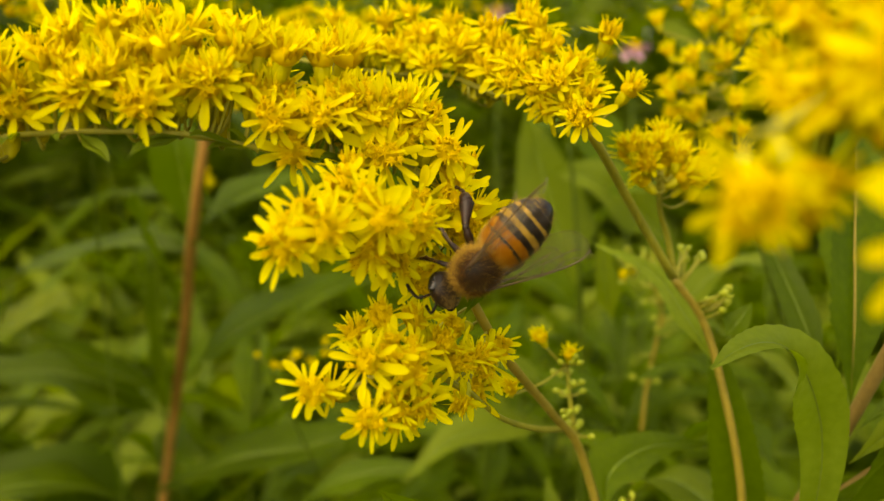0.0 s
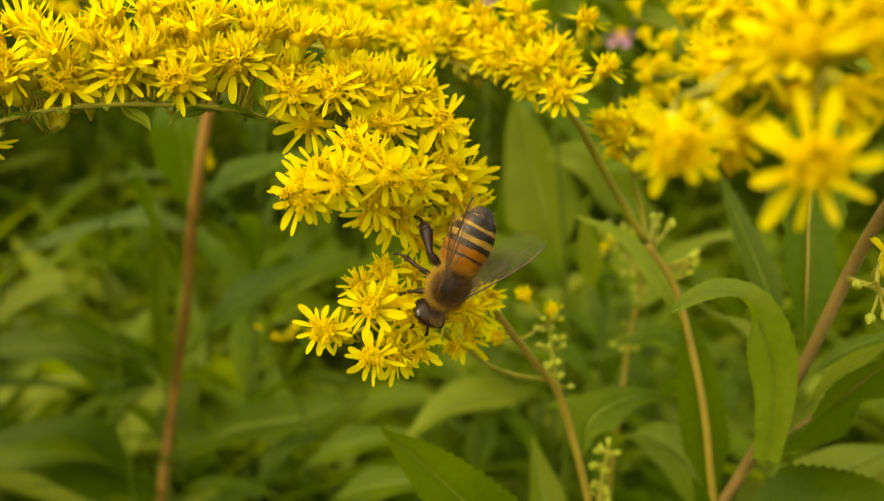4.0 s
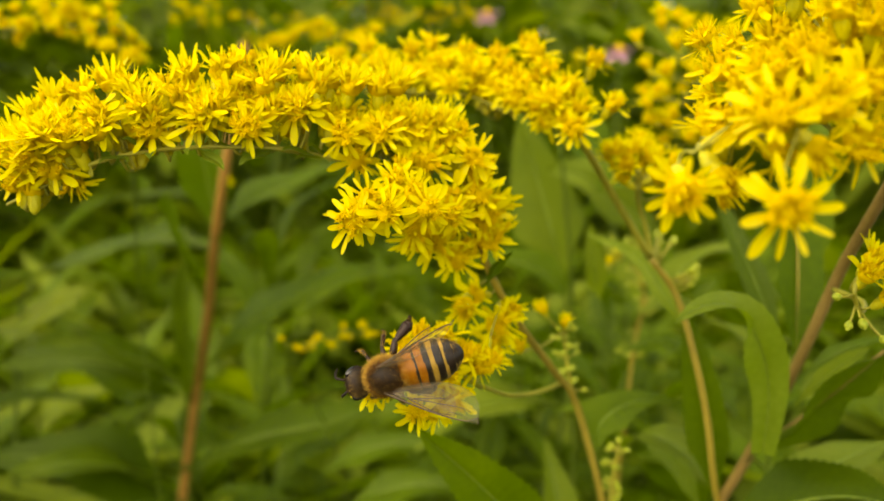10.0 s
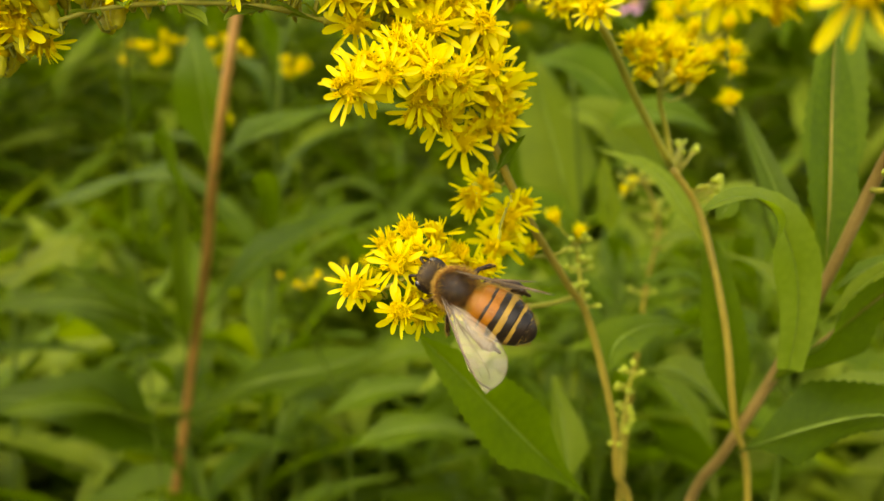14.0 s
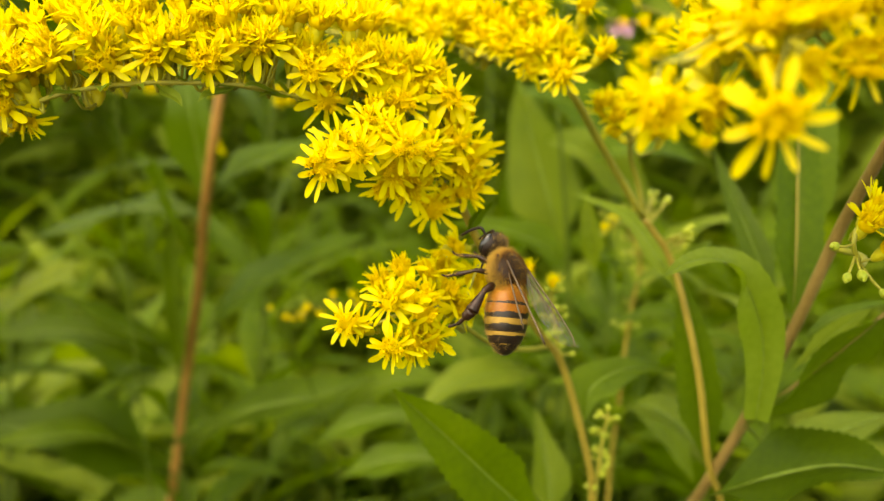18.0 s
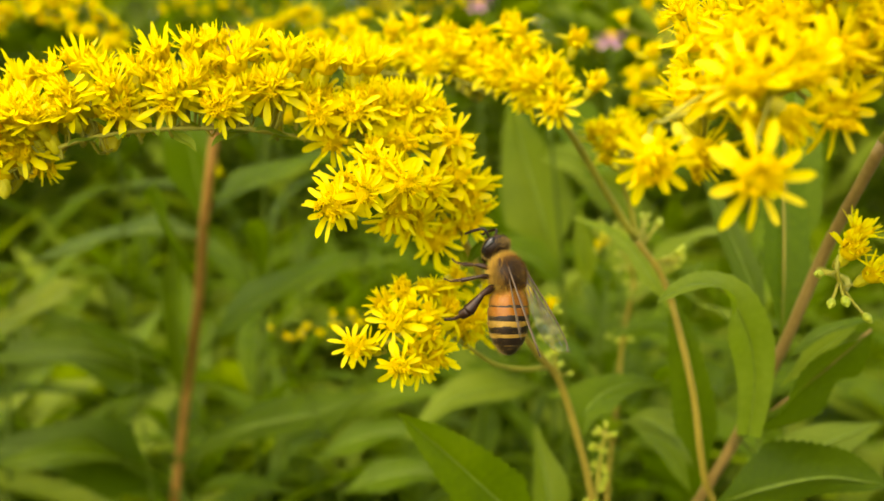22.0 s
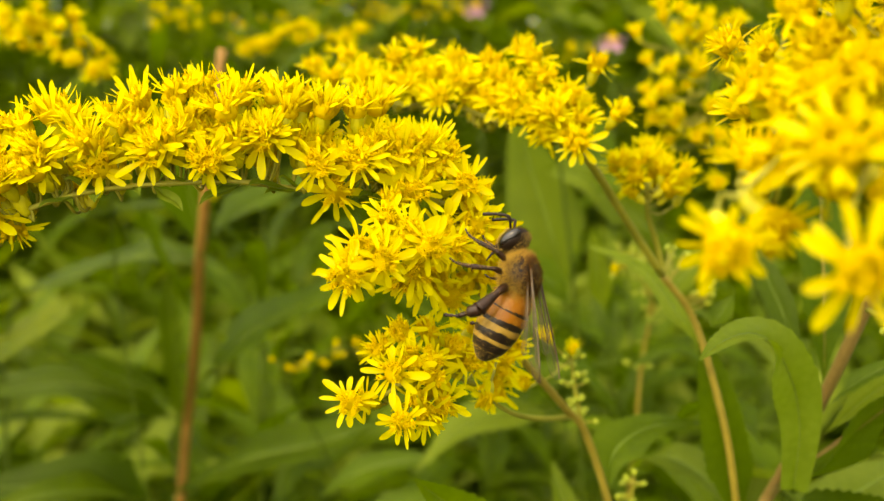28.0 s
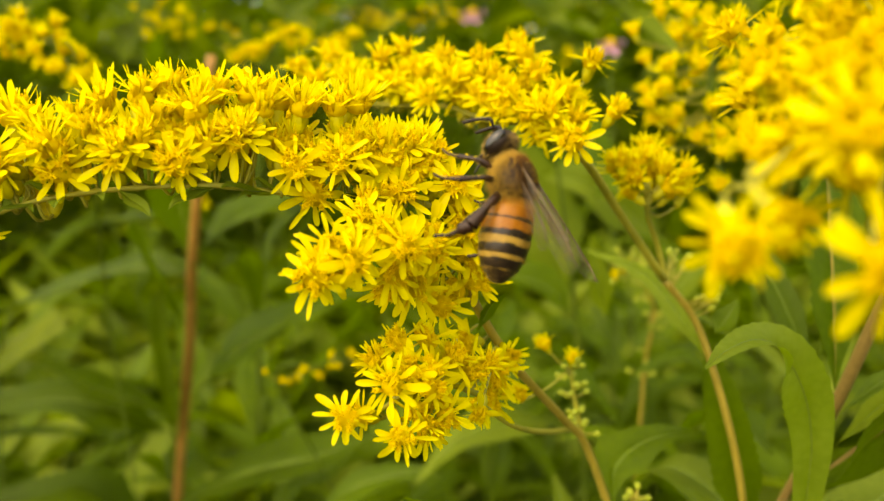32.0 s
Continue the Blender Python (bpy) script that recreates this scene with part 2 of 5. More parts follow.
def leaf(parent, rows, width, normal=(0, 0.6, -1), mat=None, label="", fold=0.2, teeth=0.05, seed=1, wave=0.03, taper=1.7, normal2=None, foot=0.18, rib=None):
    """rows and width in plan millimetres; normal in plan axes."""
    o = parent.matrix_basis.translation
    line = [p - o for p in places(rows)]
    me = mesh_of("leaf", *leaf_data(line, width / 1000, way(*normal), fold, teeth, seed, 45, wave, taper, way(*normal2) if normal2 else None, foot), [mat or LEAF, rib or RIB])
    me.polygons.foreach_set("material_index", [1 if k % 6 in (2, 3) else 0 for k in range(len(me.polygons))])
    return part("leaf", me, parent, None, label)


def stem(parent, rows, r0, r1, mat, name="stem", label="", sides=10, knots=0.0, rooted=False):
    o = parent.matrix_basis.translation
    line = smooth_line([p - o for p in places(rows)], 6)
    rnd = random.Random(len(rows))
    w = [1 + rnd.uniform(-knots, knots) for _ in range(60)]
    low = 5 / (len(rows) - 1) if rooted else 0.0
    rad = lambda s: (r0 + (r1 - r0) * max(0.0, (s - low) / (1 - low))) / 1000 * w[int(s * 59)]
    return part(name, mesh_of(name, *tube_data(line, rad, sides), mat), parent, None, label), line


# ---- goldenrod flower heads ----
def petal_data(length, width, curl, seed, z0=0.0):
    """A strap that widens to two thirds of its length and ends in a blunt, slightly notched tip."""
    rnd = random.Random(seed)
    rows = 7
    verts, faces = [], []
    twist, bend = rnd.uniform(-0.3, 0.3), rnd.uniform(-0.12, 0.12)
    for i in range(rows + 1):
        s = (0, 0.18, 0.38, 0.56, 0.72, 0.86, 0.95, 1.0)[i]
        w = width * 0.5 * (0.32, 0.5, 0.78, 0.96, 1.0, 0.84, 0.52, 0.16)[i]
        z = curl * length * s * s
        for k in (-1, -0.4, 0.4, 1):
            x = length * (s - (0.025 if i == rows and abs(k) < 1 else 0.0))
            verts.append(Vector((x, k * w + bend * length * s * s, z + z0 + 0.22 * w * k * k - 0.10 * w + twist * k * w * s)))
    for i in range(rows):
        for k in range(3):
            a = i * 4 + k
            faces.append((a, a + 1, a + 5, a + 4))
    return verts, faces


PETALS = [mesh_of("petal", *petal_data(random.Random(k).uniform(2.1, 2.9) / 1000, random.Random(k + 50).uniform(0.48, 0.78) / 1000, random.Random(k + 9).uniform(-0.22, 0.08), k), PETAL) for k in range(8)]
PETALS += [mesh_of("petal", *petal_data(random.Random(k).uniform(2.4, 3.1) / 1000, random.Random(k + 50).uniform(0.34, 0.5) / 1000, random.Random(k + 9).uniform(-0.14, 0.12), k), PETAL) for k in range(8, 14)]
PETALS += [mesh_of("petal", *petal_data(random.Random(k).uniform(1.5, 2.1) / 1000, random.Random(k + 50).uniform(0.2, 0.32) / 1000, random.Random(k + 9).uniform(-0.25, 0.25), k), PETAL) for k in range(14, 18)]


def petal_poses(kind, seed):
    """Poses of the ray florets of one head: 0 wide open, 1 half open, 2 a narrow tuft; then the thin ones in its middle."""
    rnd = random.Random(seed)
    n = (rnd.randint(11, 14), rnd.randint(11, 14), rnd.randint(14, 18))[kind]
    low, high = ((-24, 18), (2, 44), (28, 74))[kind]
    res = []
    for k in range(n):
        a = 360 * k / n + rnd.uniform(-12, 12)
        e = rnd.uniform(low, high)
        which = rnd.randrange(8) if rnd.random() < (0.8, 0.6, 0.12)[kind] else rnd.randrange(8, 14)
        res.append((which, pose(0, 0, 0, 0, 0, a) @ pose(0.0005, 0, rnd.uniform(-0.2, 0.1) / 1000, 0, -e, 0) @ pose(0, 0, 0, rnd.uniform(-22, 22), 0, 0) @ Matrix.Scale(rnd.uniform(0.74, 1.1), 4)))
    for k in range((8, 9, 9)[kind]):
        res.append((rnd.randrange(14, 18), pose(0, 0, 0, 0, 0, rnd.uniform(0, 360)) @ pose(0.0004, 0, 0.0003, 0, -rnd.uniform(35, 80), 0) @ pose(0, 0, 0, rnd.uniform(-40, 40), 0, 0)))
    return res


def disc_data(seed):
    """Tubular disc florets on a domed base, each with spread lobes and a stamen column."""
    rnd = random.Random(seed)
    pieces = [ball_data((0, 0, -0.0003), 0.00075, 0.0010, 0.0010, 6, 12, Matrix.Rotation(radians(-90), 3, "Y"))]
    for k in range(rnd.randint(13, 17)):
        a, r = rnd.uniform(0, 6.28), 0.95 * math.sqrt(rnd.uniform(0.02, 1)) / 1000
        lean = Vector((math.cos(a) * r * 260, math.sin(a) * r * 260, 1)).normalized()
        base = Vector((math.cos(a) * r, math.sin(a) * r, -0.0004))
        h = rnd.uniform(0.9, 1.6) / 1000
        line = [base, base + lean * h * 0.6, base + lean * h]
        pieces.append(tube_data(line, lambda s: (0.12 + 0.16 * s) / 1000, 6))
        top = base + lean * h
        pieces.append(tube_data([top, top + lean * 0.00045], lambda s: (0.09 - 0.03 * s) / 1000, 5))
        for j in range(5):
            b = j * 1.2566 + a
            out = Vector((math.cos(b), math.sin(b), 0.35))
            sd = Vector((-math.sin(b), math.cos(b), 0)) * 0.0001
            q = top + out * 0.0005
            pieces.append(([top + sd, top - sd, q], [(0, 1, 2)]))
    return joined(*pieces)


def cup_data():
    line = [(0, 0, -0.0026), (0, 0, -0.0023), (0, 0, -0.0017), (0, 0, -0.0008), (0, 0, -0.0002)]
    pieces = [tube_data(line, lambda s: (0.15 + 0.47 * min(1, s * 1.9) ** 0.8) / 1000, 10)]
    for k in range(16):
        a, z = k * 2.4, -1.9 + 1.4 * (k / 16)
        r = 0.55 + 0.09 * (k / 16)
        c = Vector((math.cos(a) * r, math.sin(a) * r, z)) / 1000
        s = Vector((-math.sin(a), math.cos(a), 0)) * 0.0003
        o = Vector((math.cos(a), math.sin(a), 0)) * 0.00012
        pieces.append(([c - s, c + s, c + Vector((0, 0, 0.0012)) + o, c + o * 1.2 + Vector((0, 0, 0.0004))], [(0, 1, 3), (1, 2, 3), (2, 0, 3)]))
    return joined(*pieces)


DISCS = [mesh_of("disc", *disc_data(k), DISC) for k in range(5)]
CUPS = [mesh_of("involucre", *cup_data(), CUP)]


def rays_mesh(kind, seed, mat):
    pieces = []
    for k, m in petal_poses(kind, seed):
        me = PETALS[k]
        pieces.append(([m @ v.co for v in me.vertices], [tuple(p.vertices) for p in me.polygons]))
    return mesh_of("corolla", *joined(*pieces), mat)


RAYS = [[rays_mesh(kind, 100 * kind + k, PETAL) for k in range(4)] for kind in range(3)]
RAYS_SHADED = [[rays_mesh(kind, 100 * kind + k, PETAL_SHADED) for k in range(4)] for kind in range(3)]
PETALS_SHADED = [me.copy() for me in PETALS]
for me in PETALS_SHADED:
    me.materials[0] = PETAL_SHADED
count = {"head": 0}


def flower_head(parent, place, z, kind, size=1.0, loose=False, label="", far=False, shaded=False):
    """One head on parent; place in world space. loose: each ray floret is an object."""
    count["head"] += 1
    rnd = random.Random(count["head"])
    m = Matrix.Translation(-parent.matrix_basis.translation) @ facing(place, z, rnd.uniform(0, 360), size)
    head = part("flower_head", rnd.choice(DISCS), parent, m, label)
    if not far:
        part("involucre", CUPS[0], head)
    if loose:
        for k, pm in petal_poses(kind, count["head"] * 7):
            part("petal", (PETALS_SHADED if shaded else PETALS)[k], head, pm)
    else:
        part("corolla", rnd.choice((RAYS_SHADED if shaded else RAYS)[kind]), head)
    return head


def heads(parent, rows, axis, toward=0.5, up=0.4, size=1.0, loose=0, kinds=(0, 0, 1), stalk=None, seed=3, far=False, shaded=False):
    """Heads at the plan places, turned away from the axis line, on short stalks that leave it."""
    rnd = random.Random(seed)
    line = [Vector(p) for p in axis]
    o = parent.matrix_basis.translation
    cam_way, up_way = way(0, 0, -1), way(0, 1, 0)
    for i, row in enumerate(rows):
        p = at(*row)
        q = min(line, key=lambda a: (a - p).length)
        out = p - q
        z = (out.normalized() * 0.8 if out.length > 0.0008 else Vector((0, 0, 0.3))) + cam_way * toward + up_way * up
        z = z.normalized() + Vector((rnd.uniform(-0.25, 0.25), rnd.uniform(-0.25, 0.25), rnd.uniform(-0.25, 0.25)))
        z.normalize()
        s = size * rnd.uniform(0.9, 1.1)
        flower_head(parent, p, z, rnd.choice(kinds), s, i < loose, far=far, shaded=shaded)
        b = p - z * 0.0025 * s
        bend = b.lerp(q, 0.5) - z * 0.0010
        part("flower_stalk", mesh_of("flower_stalk", *tube_data(smooth_line([b + z * 0.0003 - o, bend - o, q - o], 4), 0.00017, 5), stalk or STEM), parent)


def bud(parent, place, z, size=1.0, axis=None):
    o = parent.matrix_basis.translation
    if axis:
        q = min(axis, key=lambda a: (a - place).length)
        z = (place - q).normalized() if (place - q).length > 0.0003 else Vector(z)
        part("bud_stalk", mesh_of("bud_stalk", *tube_data([q - o, q.lerp(place, 0.5) - o - Vector((0, 0, 0.0002)), place - o], 0.00016, 5), STEM), parent)
    m = Matrix.Translation(-o) @ facing(place, z, random.uniform(0, 360), size)
    return part("bud", BUDS[random.randrange(3)], parent, m)


def bud_mesh(k):
    rnd = random.Random(k)
    d = ball_data((0, 0, 0), 1.02, 0.84, 0.84, 8, 10, Matrix.Rotation(radians(-90), 3, "Y"))
    v, f = d[0], d[1]
    v = [Vector((p.x * (1 + 0.12 * p.z), p.y * (1 + 0.12 * p.z), p.z)) / 1000 * (0.85 + 0.1 * k) for p in v]
    tip = tube_data([Vector((0, 0, 0.8)) / 1000, Vector((0, 0, 1.2)) / 1000], lambda s: (0.42 - 0.22 * s) / 1000, 6)
    return mesh_of("bud", *joined((v, f), tip), BUD)


BUDS = [bud_mesh(k) for k in range(3)]

# ---- plan of the plants ----
A_STEM = [(30.7, -68.6, 130), (26.1, -55.5, 121), (24.6, -45.8, 117), (19.3, -28.2, 111), (14.6, -21.5, 104), (7.2, -12, 90), (3, -4.9, 83), (0.8, 0.9, 80), (2.1, 4, 79), (-3.5, 8.1, 78), (-9, 8.6, 76), (-16.8, 9.4, 73), (-24, 10.3, 70), (-35, 10.1, 69), (-42.5, 8.8, 69), (-48.5, 6.5, 70), (-54.1, 4.1, 71)]
A_FRONT = [(-24.7, 11.8, 66), (-30.7, 12.9, 67), (-35.9, 12, 67), (-41.3, 12.9, 67), (-46.3, 13.1, 68), (-49.9, 11.1, 69), (-47.7, 8, 69), (-52.3, 6.6, 70), (-46.5, 6.6, 71), (-19.9, 14.2, 68), (-14.7, 11.4, 69), (-10.7, 11.9, 70), (-13.4, 8.8, 72), (-5.3, 8.7, 73), (0.5, 9.2, 74), (-2.3, 4.3, 74), (1.3, 4.8, 76), (-7.9, 14.6, 74)]
A_TOP = [(-22.8, 19.2, 71), (-26.4, 19.9, 70), (-28.7, 19.1, 69), (-32.7, 18.7, 70), (-35, 17.2, 69), (-38.7, 17.3, 69), (-41.9, 18.3, 71), (-44.7, 16.9, 70), (-47.8, 15.9, 70), (-51.3, 14.7, 72), (-53.4, 11.7, 71), (-19, 19.3, 71), (-16.6, 18.5, 72), (-13.9, 17.6, 71), (-10.8, 17.5, 72), (-17.6, 17.4, 70), (-23.6, 17.3, 68), (-27.3, 16.4, 68), (-32.8, 15.8, 68), (-38.1, 15.7, 69), (-6.3, 13.6, 74), (-8.9, 18.4, 75)]
A_LOW = [(0.7, 6.8, 78), (2, 2.4, 79), (2.3, -0.6, 80), (-0.4, -9.4, 82), (4.2, -11.8, 85), (-2, 2.4, 76), (3.2, -14.9, 86), (-4.2, -0.9, 74), (-6.5, -0.5, 73), (-1.6, -3.2, 78)]
U_HEADS = [(-12.6, 0.3, 63), (-11.3, 3.2, 65), (-8.9, 1.5, 62), (-6.3, 4.1, 66), (-4.5, 2.5, 65), (-8.5, 5.8, 68), (-12, 1.3, 64), (-5.8, 0.2, 68), (-4.2, -0.3, 72)]
U_BRANCH = [(-0, 5, 79), (-3.7, 3.6, 73), (-7.6, 3.1, 70), (-12.5, 2.1, 67), (-14.9, 0.8, 67)]
B_HEADS = [(-11, -11.6, 67), (-6.4, -9.4, 68), (-6, -14.2, 67), (-2.4, -9, 71), (-5.3, -6.1, 72), (1.4, -10.5, 76), (-2.9, -10.6, 70), (-4.6, -12.6, 70), (-7.9, -7.5, 73)]
B_BRANCH = [(5.9, -15.8, 88), (2, -13.8, 80), (-1.3, -11.2, 74), (-4.7, -10.8, 71), (-8.2, -12.3, 71)]
A_BUDSTEM = [(20.3, -31.1, 112), (18.7, -25.7, 112), (17.7, -20.2, 111), (17.2, -15.7, 110)]
A_BUDSTEM2 = [(26.1, -55.5, 121), (26.2, -49.2, 119), (27.1, -41.4, 118), (27.7, -37.4, 117)]
A_LOWFL = [(2, -15.2, 80), (13.4, -11.8, 108), (17.3, -14.2, 109), (8.1, -16.4, 95)]
C_STEM = [(51.4, -63.3, 128), (45.8, -45.9, 120), (43.4, -32.2, 117), (41, -21.3, 116), (37.7, -10.6, 115), (32.3, -3.7, 112), (24.2, 6.1, 103), (17.3, 13, 92), (14.7, 15.5, 95), (11.7, 18.4, 97), (6.9, 19.5, 100), (1.6, 22.2, 103), (-4.1, 23.3, 106), (-11.9, 24.9, 110), (-21.7, 27.2, 113)]
C_HEADS = [(20.4, 26.4, 98), (22, 18.9, 93), (15.5, 14.7, 88), (13.1, 19.1, 91), (8.8, 23.2, 97), (4, 22.8, 102), (10.7, 29.8, 101), (6, 28.6, 102), (1.1, 29.6, 104), (-2.2, 27.9, 104), (-7.6, 30.7, 108), (-8.6, 27.2, 107), (-12.6, 30.3, 111), (-17.6, 29.2, 113), (-20.6, 31.8, 116), (13.1, 25, 97), (15.8, 22.1, 95), (-4.2, 32.1, 109), (2.6, 26.7, 103), (-15.4, 32.9, 114), (7.2, 25.8, 100), (11.9, 27.8, 99)]
C_SIDE = [(24.1, 13.3, 101), (27.2, 13.5, 102), (30, 12, 102), (32.3, 10.7, 103), (26, 10.8, 101), (29.4, 13.8, 104), (33.9, 11.6, 104)]
C_SIDESTEM = [(32.6, -4.0, 112.1), (31.2, 1.5, 110.5), (28.8, 5.8, 106), (27.9, 10, 102)]
C_BUDS = [(35.8, -0.1, 116), (40.4, -6.2, 114), (38.6, -8.3, 113), (39.2, -6.9, 112), (36.1, -1, 114)]
Y_HEADS = [(49.1, 41.9, 150), (55, 43.9, 150), (46.6, 36.2, 150), (52.8, 35.5, 148), (42.2, 28.6, 148), (47.2, 26.3, 146), (53.9, 27.4, 147), (46.4, 31.6, 150), (55, 21.5, 146), (50.8, 21.3, 147), (58.2, 35.8, 150), (61.7, 45.4, 152), (52.3, 46.9, 152), (47.7, 48.2, 156), (66.5, 41.2, 150), (72.2, 38.6, 150), (56, 39.9, 150), (54.5, 18, 145)]
Y_STEM = [(77.1, -37.2, 170), (66.3, -7.7, 160), (56.1, 14, 150), (55.2, 31.7, 152), (62.8, 45, 155), (74.7, 42.1, 155)]
E_STEM = [(47.0, -74.7, 150), (46.7, -53.0, 126), (49.2, -39.5, 115), (52.3, -22.3, 103), (53.5, -7.6, 92), (53.6, -2.4, 87), (53.3, 7.8, 75), (58, 22, 60), (48, 23, 52), (37, 15, 45), (25, 8, 40), (16, 6, 39)]
N_HEADS = [(13.2, 2.4, 34), (19.0, 0.7, 30), (19.7, 7.5, 33), (22.6, 8, 32), (18.8, 7.4, 37), (24, 5.2, 36), (21, 11.7, 38), (24.3, 12.9, 38), (20.1, 13.4, 45), (27.9, 14.3, 40), (27.3, 10, 36), (21, 10.9, 42), (24, 11.3, 40), (28.4, 6.3, 38), (18.4, 7.9, 42), (22.7, 5.8, 40), (18.4, 3.3, 40)]
N_TOP = [(21.1, 19.3, 62), (23.9, 19.9, 60), (25.2, 18, 55), (29.5, 19, 55), (31.7, 18.7, 52), (23.5, 16.9, 64), (20.6, 17.3, 66), (24.2, 13.8, 58), (19.9, 13.4, 68), (23.6, 13.7, 66)]
E_FL = [(44.2, -5.2, 66), (46.6, -7.8, 66), (46.0, -3.4, 68)]
E_BUDS = [(40.1, -7.6, 65), (41.9, -10.9, 66), (43.5, -10.7, 66), (46.4, -12.7, 67)]
E_BUDSTEM = [(52.9, -8.4, 91), (49.9, -9.1, 78), (45.5, -9.8, 70), (43.1, -7.8, 67), (43.4, -5.7, 67)]
LF_CURL = [(44.8, -33.3, 97), (45.0, -26.0, 95), (44.0, -20.1, 93), (41.3, -14.8, 90), (38.0, -11.0, 87), (33.7, -9.5, 83), (29.2, -9.8, 79), (25.5, -11.2, 76)]
LF_L1 = [(40.5, -17.6, 117), (36.9, -10.8, 119), (33, -3.3, 126), (25.1, 1.4, 136)]
LF_RIB = [(48.1, -51.7, 125), (45.4, -38.7, 122), (43.0, -25.5, 120), (40.4, -12.8, 119)]
LF_ARCH = [(23.9, -38.5, 118), (25.7, -33.3, 121), (33, -30.8, 126), (44.8, -32.3, 134)]
LF_BIG = [(19.4, -56.8, 112), (8.5, -44.9, 103), (-0, -35.3, 97), (-7.2, -27.5, 92)]
LF_L3 = [(24.5, -72.4, 160), (23.7, -60.4, 162), (21.8, -47.3, 166)]
LF_R1 = [(43.0, -49.4, 112), (50.2, -43.7, 104), (55.7, -39.7, 96), (60.8, -38.5, 88)]
LF_R2 = [(48.4, -39.0, 113), (53.2, -30.9, 105), (56.7, -24.3, 98), (61.0, -17.4, 92)]
LF_R3 = [(53.2, -23.8, 104), (58.8, -19.9, 104), (63.9, -17.8, 104), (70.3, -17.1, 106)]
LF_R6 = [(52.3, -27.5, 103), (56.6, -20.9, 98), (60.2, -16.8, 94)]
LF_R7 = [(49.5, -38.0, 114), (59.4, -44.8, 120), (72.3, -41.7, 125), (85.5, -40.3, 132)]
LF_X = [(59.2, -23.9, 122), (57.3, -12.2, 126), (54.4, 0.3, 132), (52.6, 9.1, 136)]
LF_R4 = [(50.4, -33.1, 120), (48.6, -29.6, 135), (43.7, -36.7, 150)]
LF_R5 = [(48.4, -47.9, 130), (46.3, -43.9, 140), (41.1, -42.6, 150), (37.1, -49.8, 160)]
LF_SM = [(40.1, -12.5, 114), (42.1, -10.2, 114), (44.5, -7.5, 115)]
LF_TOPR = [(64, -19.3, 130), (66.5, -0.9, 130), (69.1, 20, 132), (71.6, 37.6, 135)]
LF_TOPR2 = [(54.0, -21.9, 106), (54.6, -9.6, 106), (55.7, 3.7, 108), (57.0, 17.3, 110)]
LF_A1 = [(2.2, -6.9, 83), (4, -3.9, 82), (5.8, -2.1, 80)]
BR_STEM = [(-124.5, -175.5, 330), (-108.7, -103.1, 310), (-99.7, -67.7, 295), (-85, -25.7, 265), (-76.3, -0, 243), (-68.9, 22.2, 228), (-64, 41.7, 222), (-60.2, 61.2, 220)]
BR_L1 = [(-91.6, -46.5, 285), (-71.4, -28.7, 270), (-48.2, -16.5, 255), (-23.6, -6.6, 240)]
BR_L2 = [(-83.1, -17.1, 255), (-83.2, 0.2, 235), (-83, 10.3, 220), (-82.4, 16.6, 215)]
BR_L3 = [(-102.8, -68.7, 300), (-94.1, -42, 270), (-88.9, -20.3, 250), (-85.3, -1.5, 240)]
BR_L4 = [(-107.8, -90.9, 300), (-71.1, -70.5, 270), (-41.6, -61.1, 250), (-20.8, -52.4, 240)]
BR_L5 = [(-98.7, -59.9, 300), (-107.8, -45.1, 280), (-118, -36.3, 265), (-130.7, -26.8, 255)]
BR_L6 = [(-108, -97.7, 300), (-113.9, -80.9, 270), (-124.8, -72.7, 250), (-143.8, -73.6, 240)]
BR_L7 = [(-74, 1.7, 240), (-75.5, 17.7, 235), (-76.8, 33.1, 230), (-80.3, 49.8, 235)]
BR_L8 = [(-77.3, -0, 245), (-97.3, 2.6, 250), (-120.4, -2.3, 260), (-150.9, -9.4, 270)]
BR_L9 = [(-74.7, 5.3, 240), (-63, 16.4, 250), (-47.8, 24.5, 262), (-35.4, 27.2, 275)]
BR_L10 = [(-99.4, -50.8, 300), (-125.6, -58.4, 310), (-145.7, -44.5, 300), (-172, -40.1, 300)]
BR_L11 = [(-102.6, -101.0, 292), (-116.4, -82.8, 272), (-135.0, -74.1, 262), (-163.0, -72.1, 256)]
BR_L12 = [(-98.7, -60.9, 290), (-113.4, -47.2, 275), (-132.8, -40.5, 268), (-161.6, -41.9, 262)]
FAR_YL = [(-230.6, -39.2, 380), (-207.5, -37.1, 378), (-187.7, -27.7, 372), (-170.7, -18, 368)]
FAR_YL2 = [(-190.4, -91.6, 350), (-177.7, -88.8, 345), (-166.2, -86.8, 342), (-154.2, -89.3, 340)]
MV1 = [(28.6, -19.4, 290), (33.9, 2.1, 282), (35.9, 24.7, 275), (34.2, 46, 272)]
MV2 = [(40.6, -17.6, 190), (38, -7.1, 186), (36.6, 4.5, 184)]
MV3 = [(97.9, -43.8, 230), (100.3, -28.9, 222), (103.9, -20, 214), (107.7, -18.1, 208)]
MV4 = [(32.2, -41.1, 230), (21.4, -33, 225), (11, -30.5, 222)]
MV5 = [(41.8, -21, 240), (34.2, -11.4, 236), (19.6, -5.4, 232), (5.4, -3.1, 230)]
MV6 = [(62.3, -28.6, 235), (71.6, -12.5, 228), (80.4, -4.1, 222), (93.1, -3, 215)]
MV7 = [(36.9, -53.8, 240), (21.5, -49.9, 232), (3.4, -53, 225), (-10.6, -63.2, 220)]
MV8 = [(57, -58.4, 240), (43.2, -41.8, 232), (32.1, -37.3, 228), (19.5, -40, 226)]
